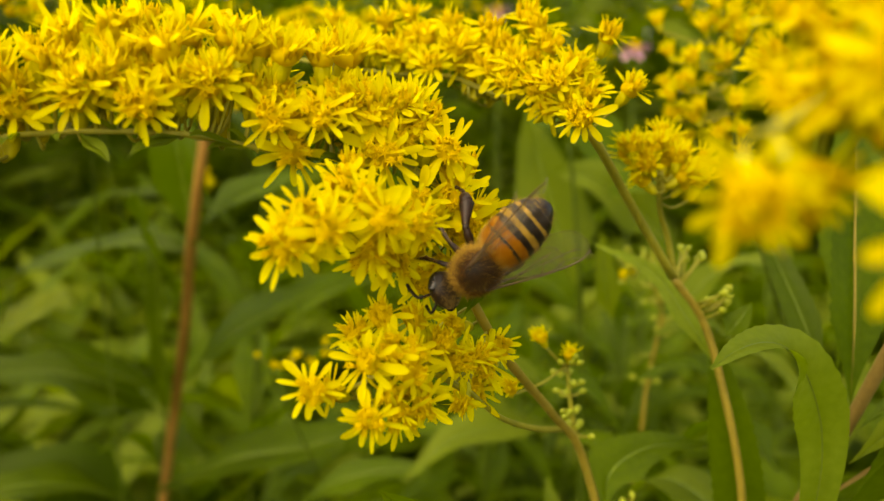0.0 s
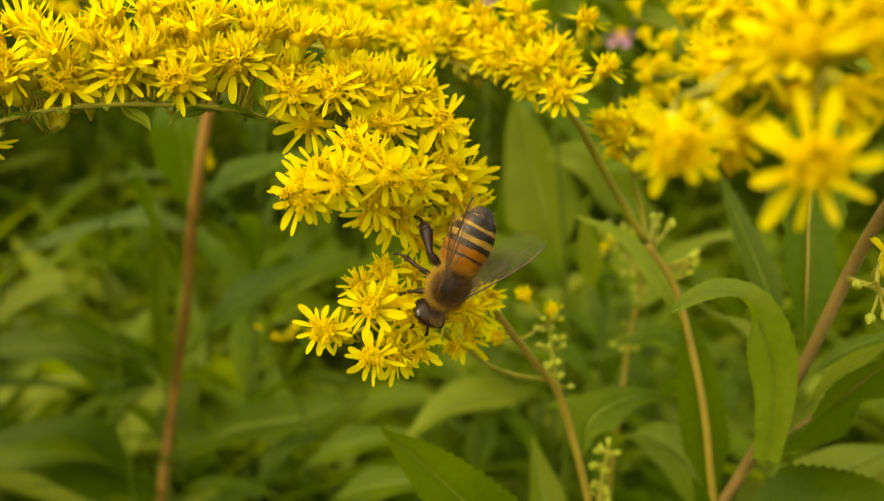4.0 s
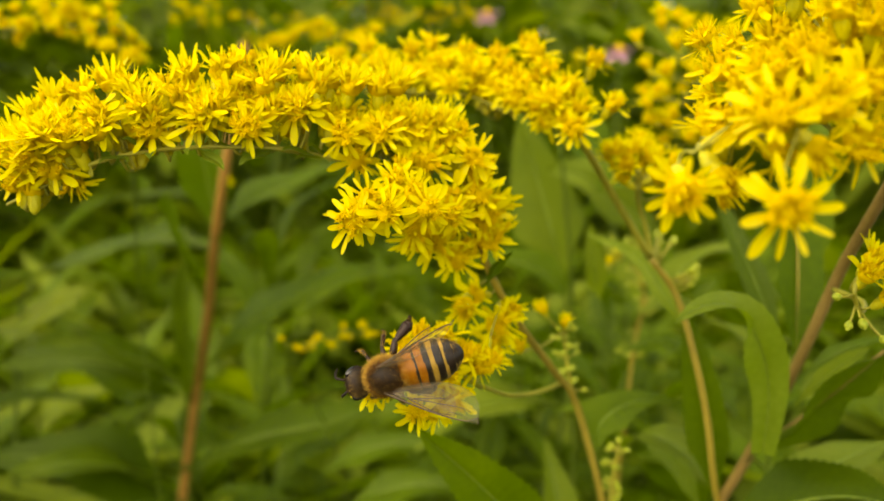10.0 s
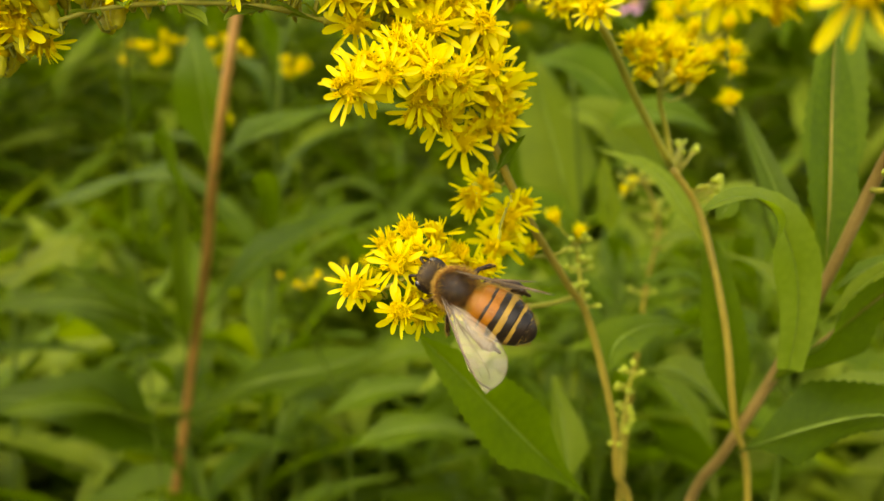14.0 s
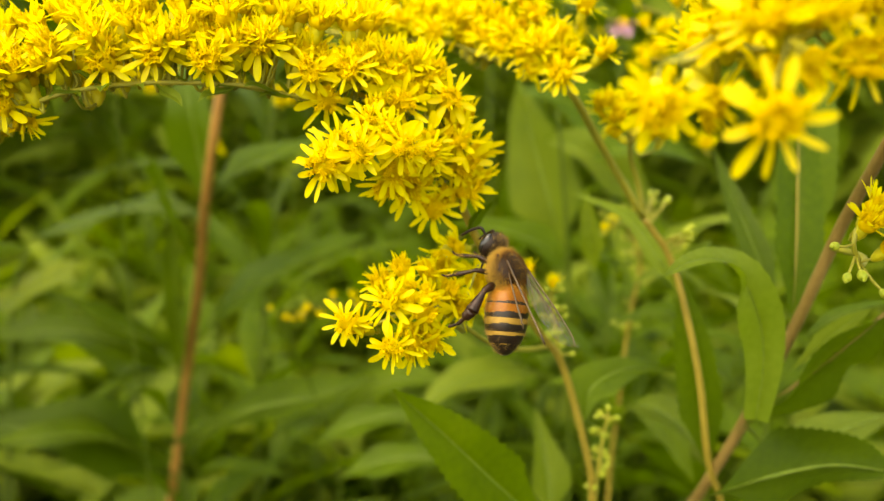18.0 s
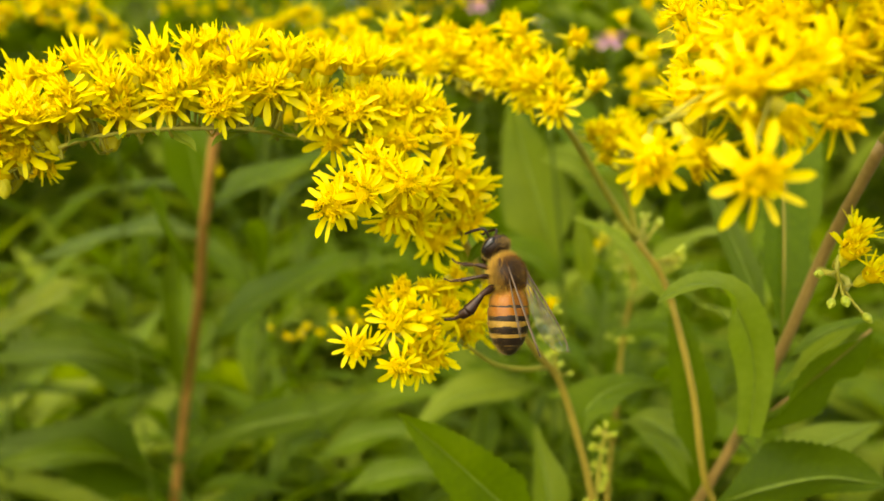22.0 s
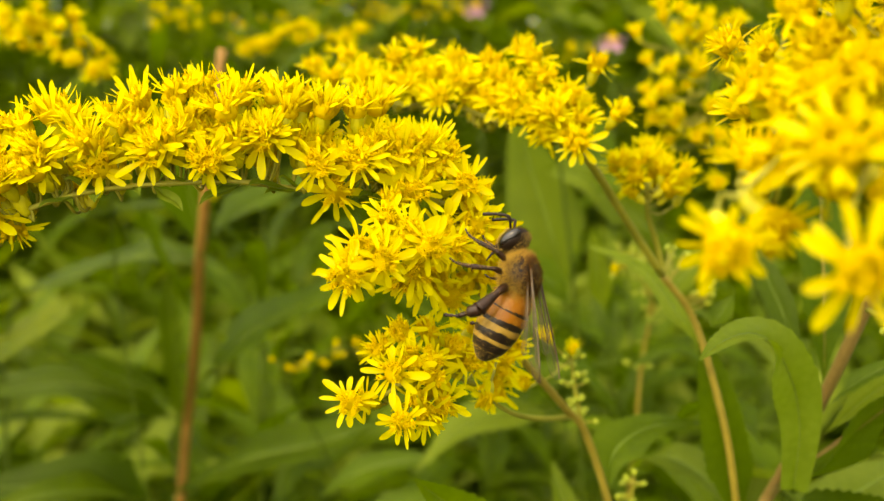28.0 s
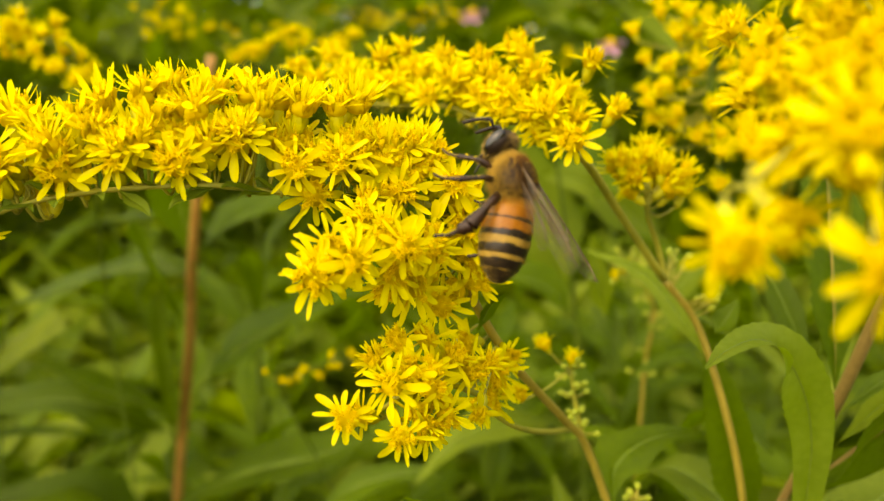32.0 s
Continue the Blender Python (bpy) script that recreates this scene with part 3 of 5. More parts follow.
MV9 = [(77.1, -1.0, 255), (61.2, 12.7, 250), (46.9, 22.1, 246), (34.2, 23.9, 244)]
MV10 = [(68.2, 17.4, 262), (53.3, 33.2, 258), (40.9, 39.8, 255), (27.0, 41.7, 254)]
MV11 = [(44.5, -17.0, 268), (39.0, 3.6, 264), (32.8, 25.8, 262), (27.9, 46.1, 262)]
MV12 = [(85.1, 15.5, 240), (70.8, 20.8, 236), (57.0, 20.6, 232), (47.4, 15.0, 230)]
MV13 = [(-43.7, -76.2, 235), (-28.8, -66.8, 232), (-14.3, -63.1, 230), (-1.0, -64.2, 228)]
MV14 = [(-33.8, -82.6, 226), (-19.6, -76.3, 224), (-5.6, -74.0, 222), (8.0, -75.9, 220)]
MV15 = [(-35.7, -69.2, 262), (-23.4, -60.1, 260), (-10.3, -56.1, 258), (4.4, -57.1, 256)]
MV16 = [(-63.5, -81.2, 280), (-45.7, -72.2, 276), (-34.9, -66.8, 274), (-24.3, -64.6, 272)]
MV17 = [(63.0, -19.8, 172), (68.1, -22.4, 168), (72.6, -27.5, 165), (76.7, -35.1, 163)]
MV18 = [(60.5, -66.9, 170), (55.1, -57.7, 167), (48.9, -50.3, 165), (43.6, -47.2, 164)]
MV19 = [(69.3, -23.0, 182), (59.7, -16.7, 178), (51.9, -16.2, 175), (45.3, -19.2, 174)]
MV20 = [(66.7, -33.7, 178), (56.6, -26.1, 174), (49.0, -24.8, 171), (40.6, -27.9, 170)]
MV21 = [(48.6, -58.2, 190), (41.7, -48.3, 187), (34.9, -44.0, 185), (26.9, -44.1, 184)]
MVS = [(44.5, -97.8, 260), (42.9, -55.6, 248), (41.4, -20.8, 238), (38.1, 9.7, 228), (35.3, 29.8, 222)]
F1 = [(-91.5, -8.9, 215), (-75.3, 43.9, 168), (-82.6, 53.5, 170), (-94.9, 59.3, 175), (-110.9, 54.6, 180)]
F2 = [(-60.5, 6, 270), (-63.2, 68.1, 252), (-49.7, 71.6, 250), (-37.4, 75.3, 255)]
F3 = [(-27.7, 4.6, 280), (-32.8, 71.2, 262), (-23, 75.6, 262)]
F4 = [(-34.4, -76.2, 240), (-45.5, -30.2, 212), (-34.3, -26.7, 210), (-28.2, -25.9, 210), (-22.3, -27.7, 212)]
F5 = [(-112.8, -54.9, 330), (-132.9, 55, 310), (-105.6, 57.2, 310), (-85.6, 55.2, 312)]
F6 = [(-65.8, -28.3, 280), (-80.1, 23.4, 262), (-76.2, 24.3, 262)]
F7 = [(-52.2, -33.8, 300), (-58.9, 45.3, 285), (-53.6, 43.6, 285)]
F8 = [(-126.9, 9.8, 420), (-144.2, 127.1, 400), (-121.3, 127.6, 400), (-102.6, 124, 405)]
F9 = [(-2.7, 1.1, 520), (-37.8, 146.5, 480), (-3.2, 146.5, 480), (24.7, 144.8, 485)]
THIN = [(47.3, -73.6, 205), (47.5, -52.4, 195), (47.8, -30.4, 186), (48.9, -13, 178), (43.6, -3.2, 172), (38.5, -5.5, 170)]
PINK = [(113.2, 118, 470), (38.8, 167.1, 560)]



def world_line(rows, per=6):
    return smooth_line(places(rows), per)


def root(rows, away=60.0):
    """The plan rows of a stem, led on down to the soil."""
    a, b = Vector(rows[1]), Vector(rows[0])
    d = (b - a).normalized()
    foot = PLAN.inverted() @ Vector((at(*rows[0]).x + 0.04 * d.x, at(*rows[0]).y + 0.05, 0.0))
    foot = Vector((foot.x, foot.z, foot.y)) * 1000
    run = (b - foot).length
    low = [b.lerp(foot, f) + d * run * 0.12 * f * (1 - f) for f in (1.0, 0.62, 0.34, 0.16, 0.06)]
    return [tuple(q) for q in low] + list(rows)


# ---- soil ----
SOIL = plain("dark_soil", (0.018, 0.016, 0.008), (0.05, 0.042, 0.022), 0.9, 14.0, 0.2, 0.6)


def ground():
    verts, faces = [], []
    xs = [-600, -60, -12] + [k * 0.25 for k in range(-16, 17)] + [12, 60, 600]
    ys = [-600, -60, -8] + [k * 0.25 for k in range(-8, 25)] + [14, 60, 600]
    for y in ys:
        for x in xs:
            near = abs(x) < 5 and -3 < y < 7
            verts.append((x, y, 0.025 * noise.noise(Vector((x * 3, y * 3, 0))) - 0.02 if near else -0.02))
    w = len(xs)
    for j in range(len(ys) - 1):
        for i in range(w - 1):
            a = j * w + i
            faces.append((a, a + 1, a + w + 1, a + w))
    tagged(new("ground", mesh_of("ground", verts, faces, SOIL)), "dark soil under a dense stand of plants", "ground", kind="structure")


ground()


# ---- the goldenrod in focus: arching stem that carries two racemes of heads ----
main_plant = thing("goldenrod_plant", at(20, -950, 180), "flowering goldenrod with an arching yellow raceme and tan stem", "plant", "goldenrods")
stem(main_plant, root(A_STEM[:9]), 0.68, 0.45, STEM_TAN, rooted=True)
stem(main_plant, A_STEM[7:], 0.42, 0.2, STEM, "raceme_axis", "thin green arching flower stalk", knots=0.15)
A_AXIS = world_line(A_STEM[7:])
rnd = random.Random(17)
for k in range(26):
    i = rnd.randrange(4, len(A_AXIS) - 6)
    a = A_AXIS[i] - main_plant.matrix_basis.translation
    along = (A_AXIS[i + 1] - A_AXIS[i]).normalized() * rnd.choice((1, 1, -0.4))
    d = (along + way(rnd.uniform(-0.3, 0.3), rnd.uniform(-0.9, 0.5), -0.6) * 0.7).normalized()
    L = rnd.uniform(0.0025, 0.006)
    line = [a, a + d * L * 0.4, a + d * L * 0.8 + Vector((0, 0, 0.0004)), a + d * L]
    part("bract", mesh_of("bract", *leaf_data(line, L * rnd.uniform(0.18, 0.3), way(0, 0.6, -0.7), 0.3, 0.0, k, 6), LEAF_PALE), main_plant)
heads(main_plant, A_FRONT, A_AXIS, 0.9, -0.15, 1.2, 14, (0, 0, 0, 1), seed=4)
heads(main_plant, A_TOP, A_AXIS, 0.45, 1.0, 1.25, 4, (1, 2, 2), seed=5)
heads(main_plant, A_LOW, world_line(A_STEM[3:9]), 0.8, 0.1, 1.25, 4, (0, 1, 2), seed=6)
heads(main_plant, [(r[0] + 1.6, r[1] + 1.4, r[2] + 2) for r in A_LOW], world_line(A_STEM[3:9]), 0.5, 0.5, 1.1, 0, (1, 2), seed=66)
rnd = random.Random(11)
FILL = []
for k in range(56):
    s = rnd.uniform(0.06, 1.0)
    p = A_STEM[8:][min(7, int(s * 8))]
    q = A_STEM[8:][min(8, int(s * 8) + 1)]
    f = s * 8 - int(s * 8)
    FILL.append((p[0] + (q[0] - p[0]) * f + rnd.uniform(-2, 2), p[1] + (q[1] - p[1]) * f + rnd.uniform(2.6, 8.2) * (0.45 + 0.55 * math.sin(math.pi * min(1, 0.12 + s))), p[2] + (q[2] - p[2]) * f + rnd.uniform(-1.5, 6)))
heads(main_plant, FILL, A_AXIS, 0.3, 1.0, 1.2, 0, (1, 2, 2), seed=7)
FILL = []
for k in range(52):
    s = rnd.uniform(0.06, 1.0)
    p = A_STEM[8:][min(7, int(s * 8))]
    q = A_STEM[8:][min(8, int(s * 8) + 1)]
    f = s * 8 - int(s * 8)
    FILL.append((p[0] + (q[0] - p[0]) * f, p[1] + (q[1] - p[1]) * f + rnd.uniform(2.2, 5.8), p[2] + (q[2] - p[2]) * f - rnd.uniform(0.5, 3.5)))
heads(main_plant, FILL, A_AXIS, 0.8, 0.4, 1.15, 0, (0, 1, 1), seed=77)
stem(main_plant, A_BUDSTEM, 0.45, 0.25, STEM, "bud_stalk")
stem(main_plant, A_BUDSTEM2, 0.45, 0.25, STEM, "bud_stalk")
for rows, n in ((A_BUDSTEM, 30), (A_BUDSTEM2, 24)):
    line = world_line(rows, 8)
    for k in range(n):
        p = line[rnd.randrange(6, len(line))]
        z = Vector((rnd.uniform(-1, 1), rnd.uniform(-1, 1), rnd.uniform(0, 1))).normalized()
        bud(main_plant, p + z * rnd.uniform(0.0012, 0.0030), z, rnd.uniform(0.45, 0.68), line)
heads(main_plant, A_LOWFL[:1], world_line(A_STEM[3:7]), 0.7, -0.4, 0.85, 1, (0,), seed=8)
heads(main_plant, A_LOWFL[1:], world_line(A_BUDSTEM), 0.3, 0.8, 0.7, 3, (2,), seed=9)
leaf(main_plant, LF_ARCH, 9, (0.1, 1, -0.5), seed=2)
leaf(main_plant, LF_BIG, 10.5, (-0.4, 0.6, -0.8), seed=3)
leaf(main_plant, LF_L3, 12, (0.6, 0.1, -0.8), LEAF_PALE, seed=4)
leaf(main_plant, LF_A1, 1.6, (0.4, 0.1, -0.8), seed=5)

# ---- the two side sprays that give under the bee ----
upper_spray = thing("flower_spray", at(*U_BRANCH[0]), "dense side spray of open yellow goldenrod heads", "flower spray", "side sprays")
stem(upper_spray, U_BRANCH, 0.5, 0.25, STEM, "spray_stalk")
heads(upper_spray, [(r[0] + rnd.uniform(0, 3), r[1] + rnd.uniform(-0.6, 2.5), r[2] + rnd.uniform(1, 4)) for r in U_HEADS], world_line(U_BRANCH), 0.6, 0.2, 1.0, 0, (0, 1), seed=16)
heads(upper_spray, U_HEADS, world_line(U_BRANCH), 0.9, -0.1, 1.05, 9, (0, 0, 1), seed=14)
lower_spray = thing("flower_spray", at(*B_BRANCH[0]), "drooping side spray of open yellow goldenrod heads", "flower spray", "side sprays")
stem(lower_spray, B_BRANCH[1:], 0.35, 0.22, STEM, "spray_axis")
heads(lower_spray, [(r[0] + rnd.uniform(-0.5, 3), r[1] + rnd.uniform(-2.5, 0.8), r[2] + rnd.uniform(1, 4)) for r in B_HEADS], world_line(B_BRANCH), 0.6, 0.2, 1.0, 0, (0, 1), seed=17)
heads(lower_spray, B_HEADS, world_line(B_BRANCH), 0.9, -0.1, 1.05, 9, (0, 0, 1), seed=15)

NODE, HOLD = (16.2, -24.0, 107.5), (2.0, -13.6, 80)
reach = (at(*HOLD) - at(*NODE)).length
sag = [Vector((0, 0, 0)), Vector((reach * 0.3, 0, -0.0012)), Vector((reach * 0.65, 0, -0.0015)), Vector((reach * 0.97, 0, 0))]
spray_stalk = part("spray_stalk", mesh_of("spray_stalk", *tube_data(smooth_line(sag, 6), lambda s: (0.42 - 0.15 * s) / 1000, 8), STEM), main_plant, None, "thin green side stalk")

# ---- the goldenrod behind it ----
back_plant = thing("goldenrod_plant", at(60, -950, 200), "goldenrod with a nodding yellow raceme and bud clusters", "plant", "goldenrods")
stem(back_plant, root(C_STEM[:6]), 0.6, 0.55, STEM_TAN, rooted=True)
stem(back_plant, C_STEM[5:9], 0.6, 0.5, STEM)
stem(back_plant, C_STEM[7:], 0.5, 0.25, STEM, "raceme_axis", "thin green arching flower stalk")
heads(back_plant, C_HEADS, world_line(C_STEM[7:]), 0.75, 0.4, 1.2, 12, (0, 1, 1), seed=21)
FILL = [(C_STEM[8 + k % 6][0] + rnd.uniform(-3, 3), C_STEM[8 + k % 6][1] + rnd.uniform(2, 6), C_STEM[8 + k % 6][2] + rnd.uniform(1, 8)) for k in range(40)]
heads(back_plant, FILL, world_line(C_STEM[7:]), 0.4, 0.8, 1.2, 0, (1, 1, 2), seed=22)
FILL = [(C_STEM[8 + k % 6][0] + rnd.uniform(-4, 4), C_STEM[8 + k % 6][1] + rnd.uniform(0.8, 4), C_STEM[8 + k % 6][2] - rnd.uniform(0.5, 3)) for k in range(26)]
heads(back_plant, FILL, world_line(C_STEM[7:]), 0.8, 0.3, 1.1, 0, (0, 1), seed=24)
stem(back_plant, C_SIDESTEM, 0.5, 0.3, STEM, "spray_stalk")
heads(back_plant, C_SIDE, world_line(C_SIDESTEM), 0.4, 0.8, 1.05, 5, (1, 2), seed=23)
heads(back_plant, [(r[0] + rnd.uniform(-3, 2), r[1] + rnd.uniform(-2.5, 2), r[2] + rnd.uniform(0, 4)) for r in C_SIDE + C_SIDE], world_line(C_SIDESTEM), 0.4, 0.8, 1.05, 0, (1, 2), seed=25)
C_LOW = world_line(C_STEM[2:8], 10)
for k in range(16):
    p = at(*C_BUDS[k % 5]) + Vector((rnd.uniform(-1, 1), rnd.uniform(-1, 1), rnd.uniform(-1, 1))) * 0.0012
    bud(back_plant, p, (rnd.uniform(-1, 1), rnd.uniform(-1, 1), 1), rnd.uniform(0.5, 0.75), C_LOW)
leaf(back_plant, LF_L1, 3.4, (-0.35, 0.45, -0.85), LEAF_CURL, seed=31)
leaf(back_plant, LF_RIB, 7.6, (-0.3, 0.1, -1), LEAF, seed=32, taper=2.4)
leaf(back_plant, LF_SM, 4, (-0.6, 0.4, -0.8), seed=33)

# ---- the plant whose flowers hang close to the lens ----
near_plant = thing("goldenrod_plant", at(50, -950, 260), "tall goldenrod with a reddish stem and broad leaves", "plant", "goldenrods")
stem(near_plant, root(E_STEM[:7]), 1.0, 0.75, STEM_PINK, rooted=True)
stem(near_plant, E_STEM[6:], 0.85, 0.3, STEM, "raceme_axis")
N_AXIS = world_line(E_STEM[7:])
N_ENDS = [(14, 5, 34), (21, 6, 33), (25, 11, 37), (34, 20, 52), (52, 14, 52)]
for k, end in enumerate(N_ENDS):
    q = PLAN.inverted() @ min(N_AXIS[:-4], key=lambda a: (a - at(end[0] + 10, end[1] + 3, end[2] + 6)).length) * 1000
    a = (q.x, q.z, q.y)
    mid = tuple(a[j] * 0.5 + end[j] * 0.5 + (0, 1.5, 1.0)[j] for j in range(3))
    stem(near_plant, [a, mid, end], 0.25, 0.14, STEM, "side_branch")
    N_AXIS = N_AXIS + world_line([a, mid, end], 8)
heads(near_plant, N_HEADS[:2], N_AXIS, 3.0, -0.3, 1.25, 2, (0,), seed=40, shaded=True)
heads(near_plant, N_HEADS[2:], N_AXIS, 0.7, 0.1, 1.2, 10, (0, 0, 1), seed=41, shaded=True)
heads(near_plant, N_TOP[1:5] + N_TOP[7:8], N_AXIS, 0.3, 0.8, 0.95, 5, (1, 2), seed=42, shaded=True)
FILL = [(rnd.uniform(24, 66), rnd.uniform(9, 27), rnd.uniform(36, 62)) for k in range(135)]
heads(near_plant, FILL, N_AXIS, 0.5, 0.7, 1.1, 0, (0, 1, 1, 2), seed=43, shaded=True)
stem(near_plant, E_BUDSTEM, 0.4, 0.22, STEM, "bud_stalk")
heads(near_plant, E_FL, world_line(E_BUDSTEM), 0.4, 0.5, 1.1, 3, (1, 2), seed=44)
for row in E_BUDS:
    bud(near_plant, at(*row), (rnd.uniform(-1, 0.2), rnd.uniform(-0.4, 0.4), 1), 0.68, world_line(E_BUDSTEM))
leaf(near_plant, LF_CURL, 6.8, (-0.25, 0.3, -1), LEAF_CURL, seed=51, teeth=0.035, taper=1.9, normal2=(0.0, 0.9, -0.5), foot=0.5)
leaf(near_plant, LF_R1, 16, (-0.2, 0.9, -0.65), LEAF_DARK, seed=52, teeth=0.04)
leaf(near_plant, LF_R2, 17, (0.45, 0.4, -0.85), LEAF_DARK, seed=53, teeth=0.03, rib=STEM_PINK)
leaf(near_plant, LF_R3, 3.2, (-0.3, 0.9, -0.5), seed=54)
leaf(near_plant, LF_R6, 3.4, (-0.5, 0.6, -0.6), LEAF_PALE, seed=59)
leaf(near_plant, LF_R7, 11, (0.0, 1, -0.4), LEAF_PALE, seed=60)
leaf(near_plant, LF_R4, 10, (0.2, 1, -0.5), seed=55)
leaf(near_plant, LF_R5, 12, (0.1, 1, -0.5), LEAF_PALE, seed=56)
leaf(near_plant, LF_X, 5, (-0.2, 0.15, -1), LEAF_DARK, seed=61)
leaf(near_plant, LF_TOPR, 11, (-0.2, 0.1, -1), seed=57)
leaf(near_plant, LF_TOPR2, 8, (0.1, 0.1, -1), seed=58, taper=3.0, rib=STEM_TAN)

# ---- the cluster in the middle distance ----
mid_plant = thing("goldenrod_plant", at(80, -950, 240), "goldenrod with a full yellow flower plume", "plant", "goldenrods")
stem(mid_plant, root(Y_STEM), 0.6, 0.4, STEM_DARK, rooted=True)
heads(mid_plant, Y_HEADS, world_line(Y_STEM), 0.4, 0.8, 1.0, 0, (1, 2), seed=61)
FILL = [(r[0] + rnd.uniform(-6, 6), r[1] + rnd.uniform(-6, 6), r[2] + rnd.uniform(0, 12)) for r in Y_HEADS + Y_HEADS]
heads(mid_plant, FILL, world_line(Y_STEM), 0.2, 0.9, 1.0, 0, (1, 2), seed=62)

# ---- the brown stem with its long leaves ----
brown_plant = thing("leafy_plant", at(-90, -950, 400), "leafy goldenrod shoot with an upright brown stem", "plant", "leafy shoots")
stem(brown_plant, root(BR_STEM), 1.9, 1.4, STEM_RED, knots=0.04, rooted=True)
# the dark leaf colour on most of these stands in for shade
for k, (rows, w, nm, mt) in enumerate(((BR_L1, 24, (-0.4, 0.8, -0.6), LEAF), (BR_L2, 14, (-0.3, 0.3, -0.9), LEAF), (BR_L3, 13, (-0.3, 0.3, -0.9), LEAF_DARK),
        (BR_L4, 22, (-0.3, 0.9, -0.6), LEAF_DARK), (BR_L5, 20, (0.2, 0.9, -0.5), LEAF_DARK), (BR_L6, 26, (0.1, 1, -0.4), LEAF_DARK), (BR_L7, 20, (-0.3, 0.3, -0.9), LEAF),
        (BR_L8, 22, (0.1, 0.9, -0.5), LEAF_DARK), (BR_L9, 20, (-0.2, 0.9, -0.5), LEAF), (BR_L10, 22, (0.1, 0.8, -0.5), LEAF_DARK),
        (BR_L11, 30, (0.1, 0.7, -0.7), LEAF_DARK), (BR_L12, 20, (0.1, 0.8, -0.6), LEAF_DARK))):
    leaf(brown_plant, rows, w, nm, mt, seed=70 + k, wave=0.04)
yellow_leaf = thing("leafy_plant", at(-200, -950, 420), "leafy shoot with a yellowing leaf", "plant", "leafy shoots")
stem(yellow_leaf, [(-235, -950, 400), (-228, -500, 395), (-215, -80, 384), (-204, -15, 380)], 1.6, 0.9, STEM_DARK)
leaf(yellow_leaf, FAR_YL, 26, (0.2, 0.7, -0.6), LEAF_YELLOW, seed=90)
leaf(yellow_leaf, FAR_YL2, 12, (0.2, 0.7, -0.6), LEAF_YELLOW, seed=91)

# ---- the stand of plants behind ----
def blade(length, width, droop, seed, mat):
    line = [Vector((0, 0, 0)), Vector((length * 0.35, 0, length * 0.12)), Vector((length * 0.7, 0, length * (0.12 - droop * 0.5))), Vector((length, 0, length * (0.02 - droop)))]
    return mesh_of("leaf", *leaf_data(line, width, (0, 0, 1), 0.22, 0.04, seed, 12, 0.04), mat)


BLADES = [blade(rnd.uniform(0.08, 0.125), rnd.uniform(0.013, 0.021), rnd.uniform(0.0, 0.5), k, (LEAF, LEAF_DARK, LEAF, LEAF, LEAF_DARK, LEAF)[k]) for k in range(6)]


def leafy_shoot(seed, height):
    r = random.Random(seed)
    ob = thing("leafy_plant", (0, 0, 0), "leafy green goldenrod shoot in a dense stand", "plant", "leafy shoots")
    lean = Vector((r.uniform(-0.06, 0.06), r.uniform(-0.06, 0.06), 0))
    line = smooth_line([Vector((0, 0, 0)), lean * 0.4 + Vector((0, 0, height * 0.4)), lean + Vector((0, 0, height * 0.75)), lean * 1.5 + Vector((0, 0, height))], 5)
    part("stem", mesh_of("stem", *tube_data(line, lambda s: 0.0017 - 0.0009 * s, 6), STEM_DARK), ob)
    n = 26
    for k in range(n):
        s = 0.40 + 0.6 * (k / n)
        p = line[min(len(line) - 1, int(s * (len(line) - 1)))].lerp(line[min(len(line) - 1, int(s * (len(line) - 1)) + 1)], s * (len(line) - 1) % 1)
        size = 1.05 - 0.55 * max(0, s - 0.7) / 0.3
        m = Matrix.Translation(p) @ pose(0, 0, 0, 0, -r.uniform(5, 50) - 25 * max(0, s - 0.75) / 0.25, 137.5 * k + r.uniform(-20, 20)) @ pose(0, 0, 0, r.uniform(-20, 20), 0, 0) @ Matrix.Scale(size, 4)
        part("leaf", BLADES[r.randrange(6)], ob, m)
    return ob


PROTO = [leafy_shoot(k, h) for k, h in enumerate((0.80, 0.88, 0.76, 0.92, 0.84))]
spots = []
for k in range(400):
    y = 0.36 + 1.1 * rnd.random() ** 1.2
    x = rnd.uniform(-0.75, 0.75) * (0.35 + y)
    if all((x - a) ** 2 + (y - b) ** 2 > 0.075 ** 2 for a, b in spots) and not (-0.17 < x < -0.04 and y < 0.42):
        spots.append((x, y))
spots = spots[:62]
for k, (x, y) in enumerate(spots):
    h = rnd.uniform(-0.10, 0.03) - 0.06 * max(0, 0.6 - y) + 0.05 * max(0, y - 0.8)
    m = pose(x, y, h, 0, 0, rnd.uniform(0, 360))
    if k < 5:
        PROTO[k].matrix_basis = m
    else:
        copy_thing(PROTO[k % 5], m)
# unseen shoots left of the camera, added only to shade the left background
for k, (x, y) in enumerate(((-0.30, 0.05), (-0.36, 0.18), (-0.27, -0.06), (-0.42, 0.02))):
    copy_thing(PROTO[k % 5], pose(x, y, 0.22 + 0.03 * (k % 3), 0, 0, 61 * k))


for k, (x, y) in enumerate(((-0.02, 0.27), (-0.07, 0.31), (0.03, 0.25), (-0.20, 0.33), (-0.14, 0.37))):
    copy_thing(PROTO[(k + 2) % 5], pose(x, y, 0.80 - (0.76, 0.92, 0.84, 0.80, 0.88)[k % 5] + (0.0, 0.02, -0.03, 0.12, 0.15)[k], 0, 0, 47 * k))


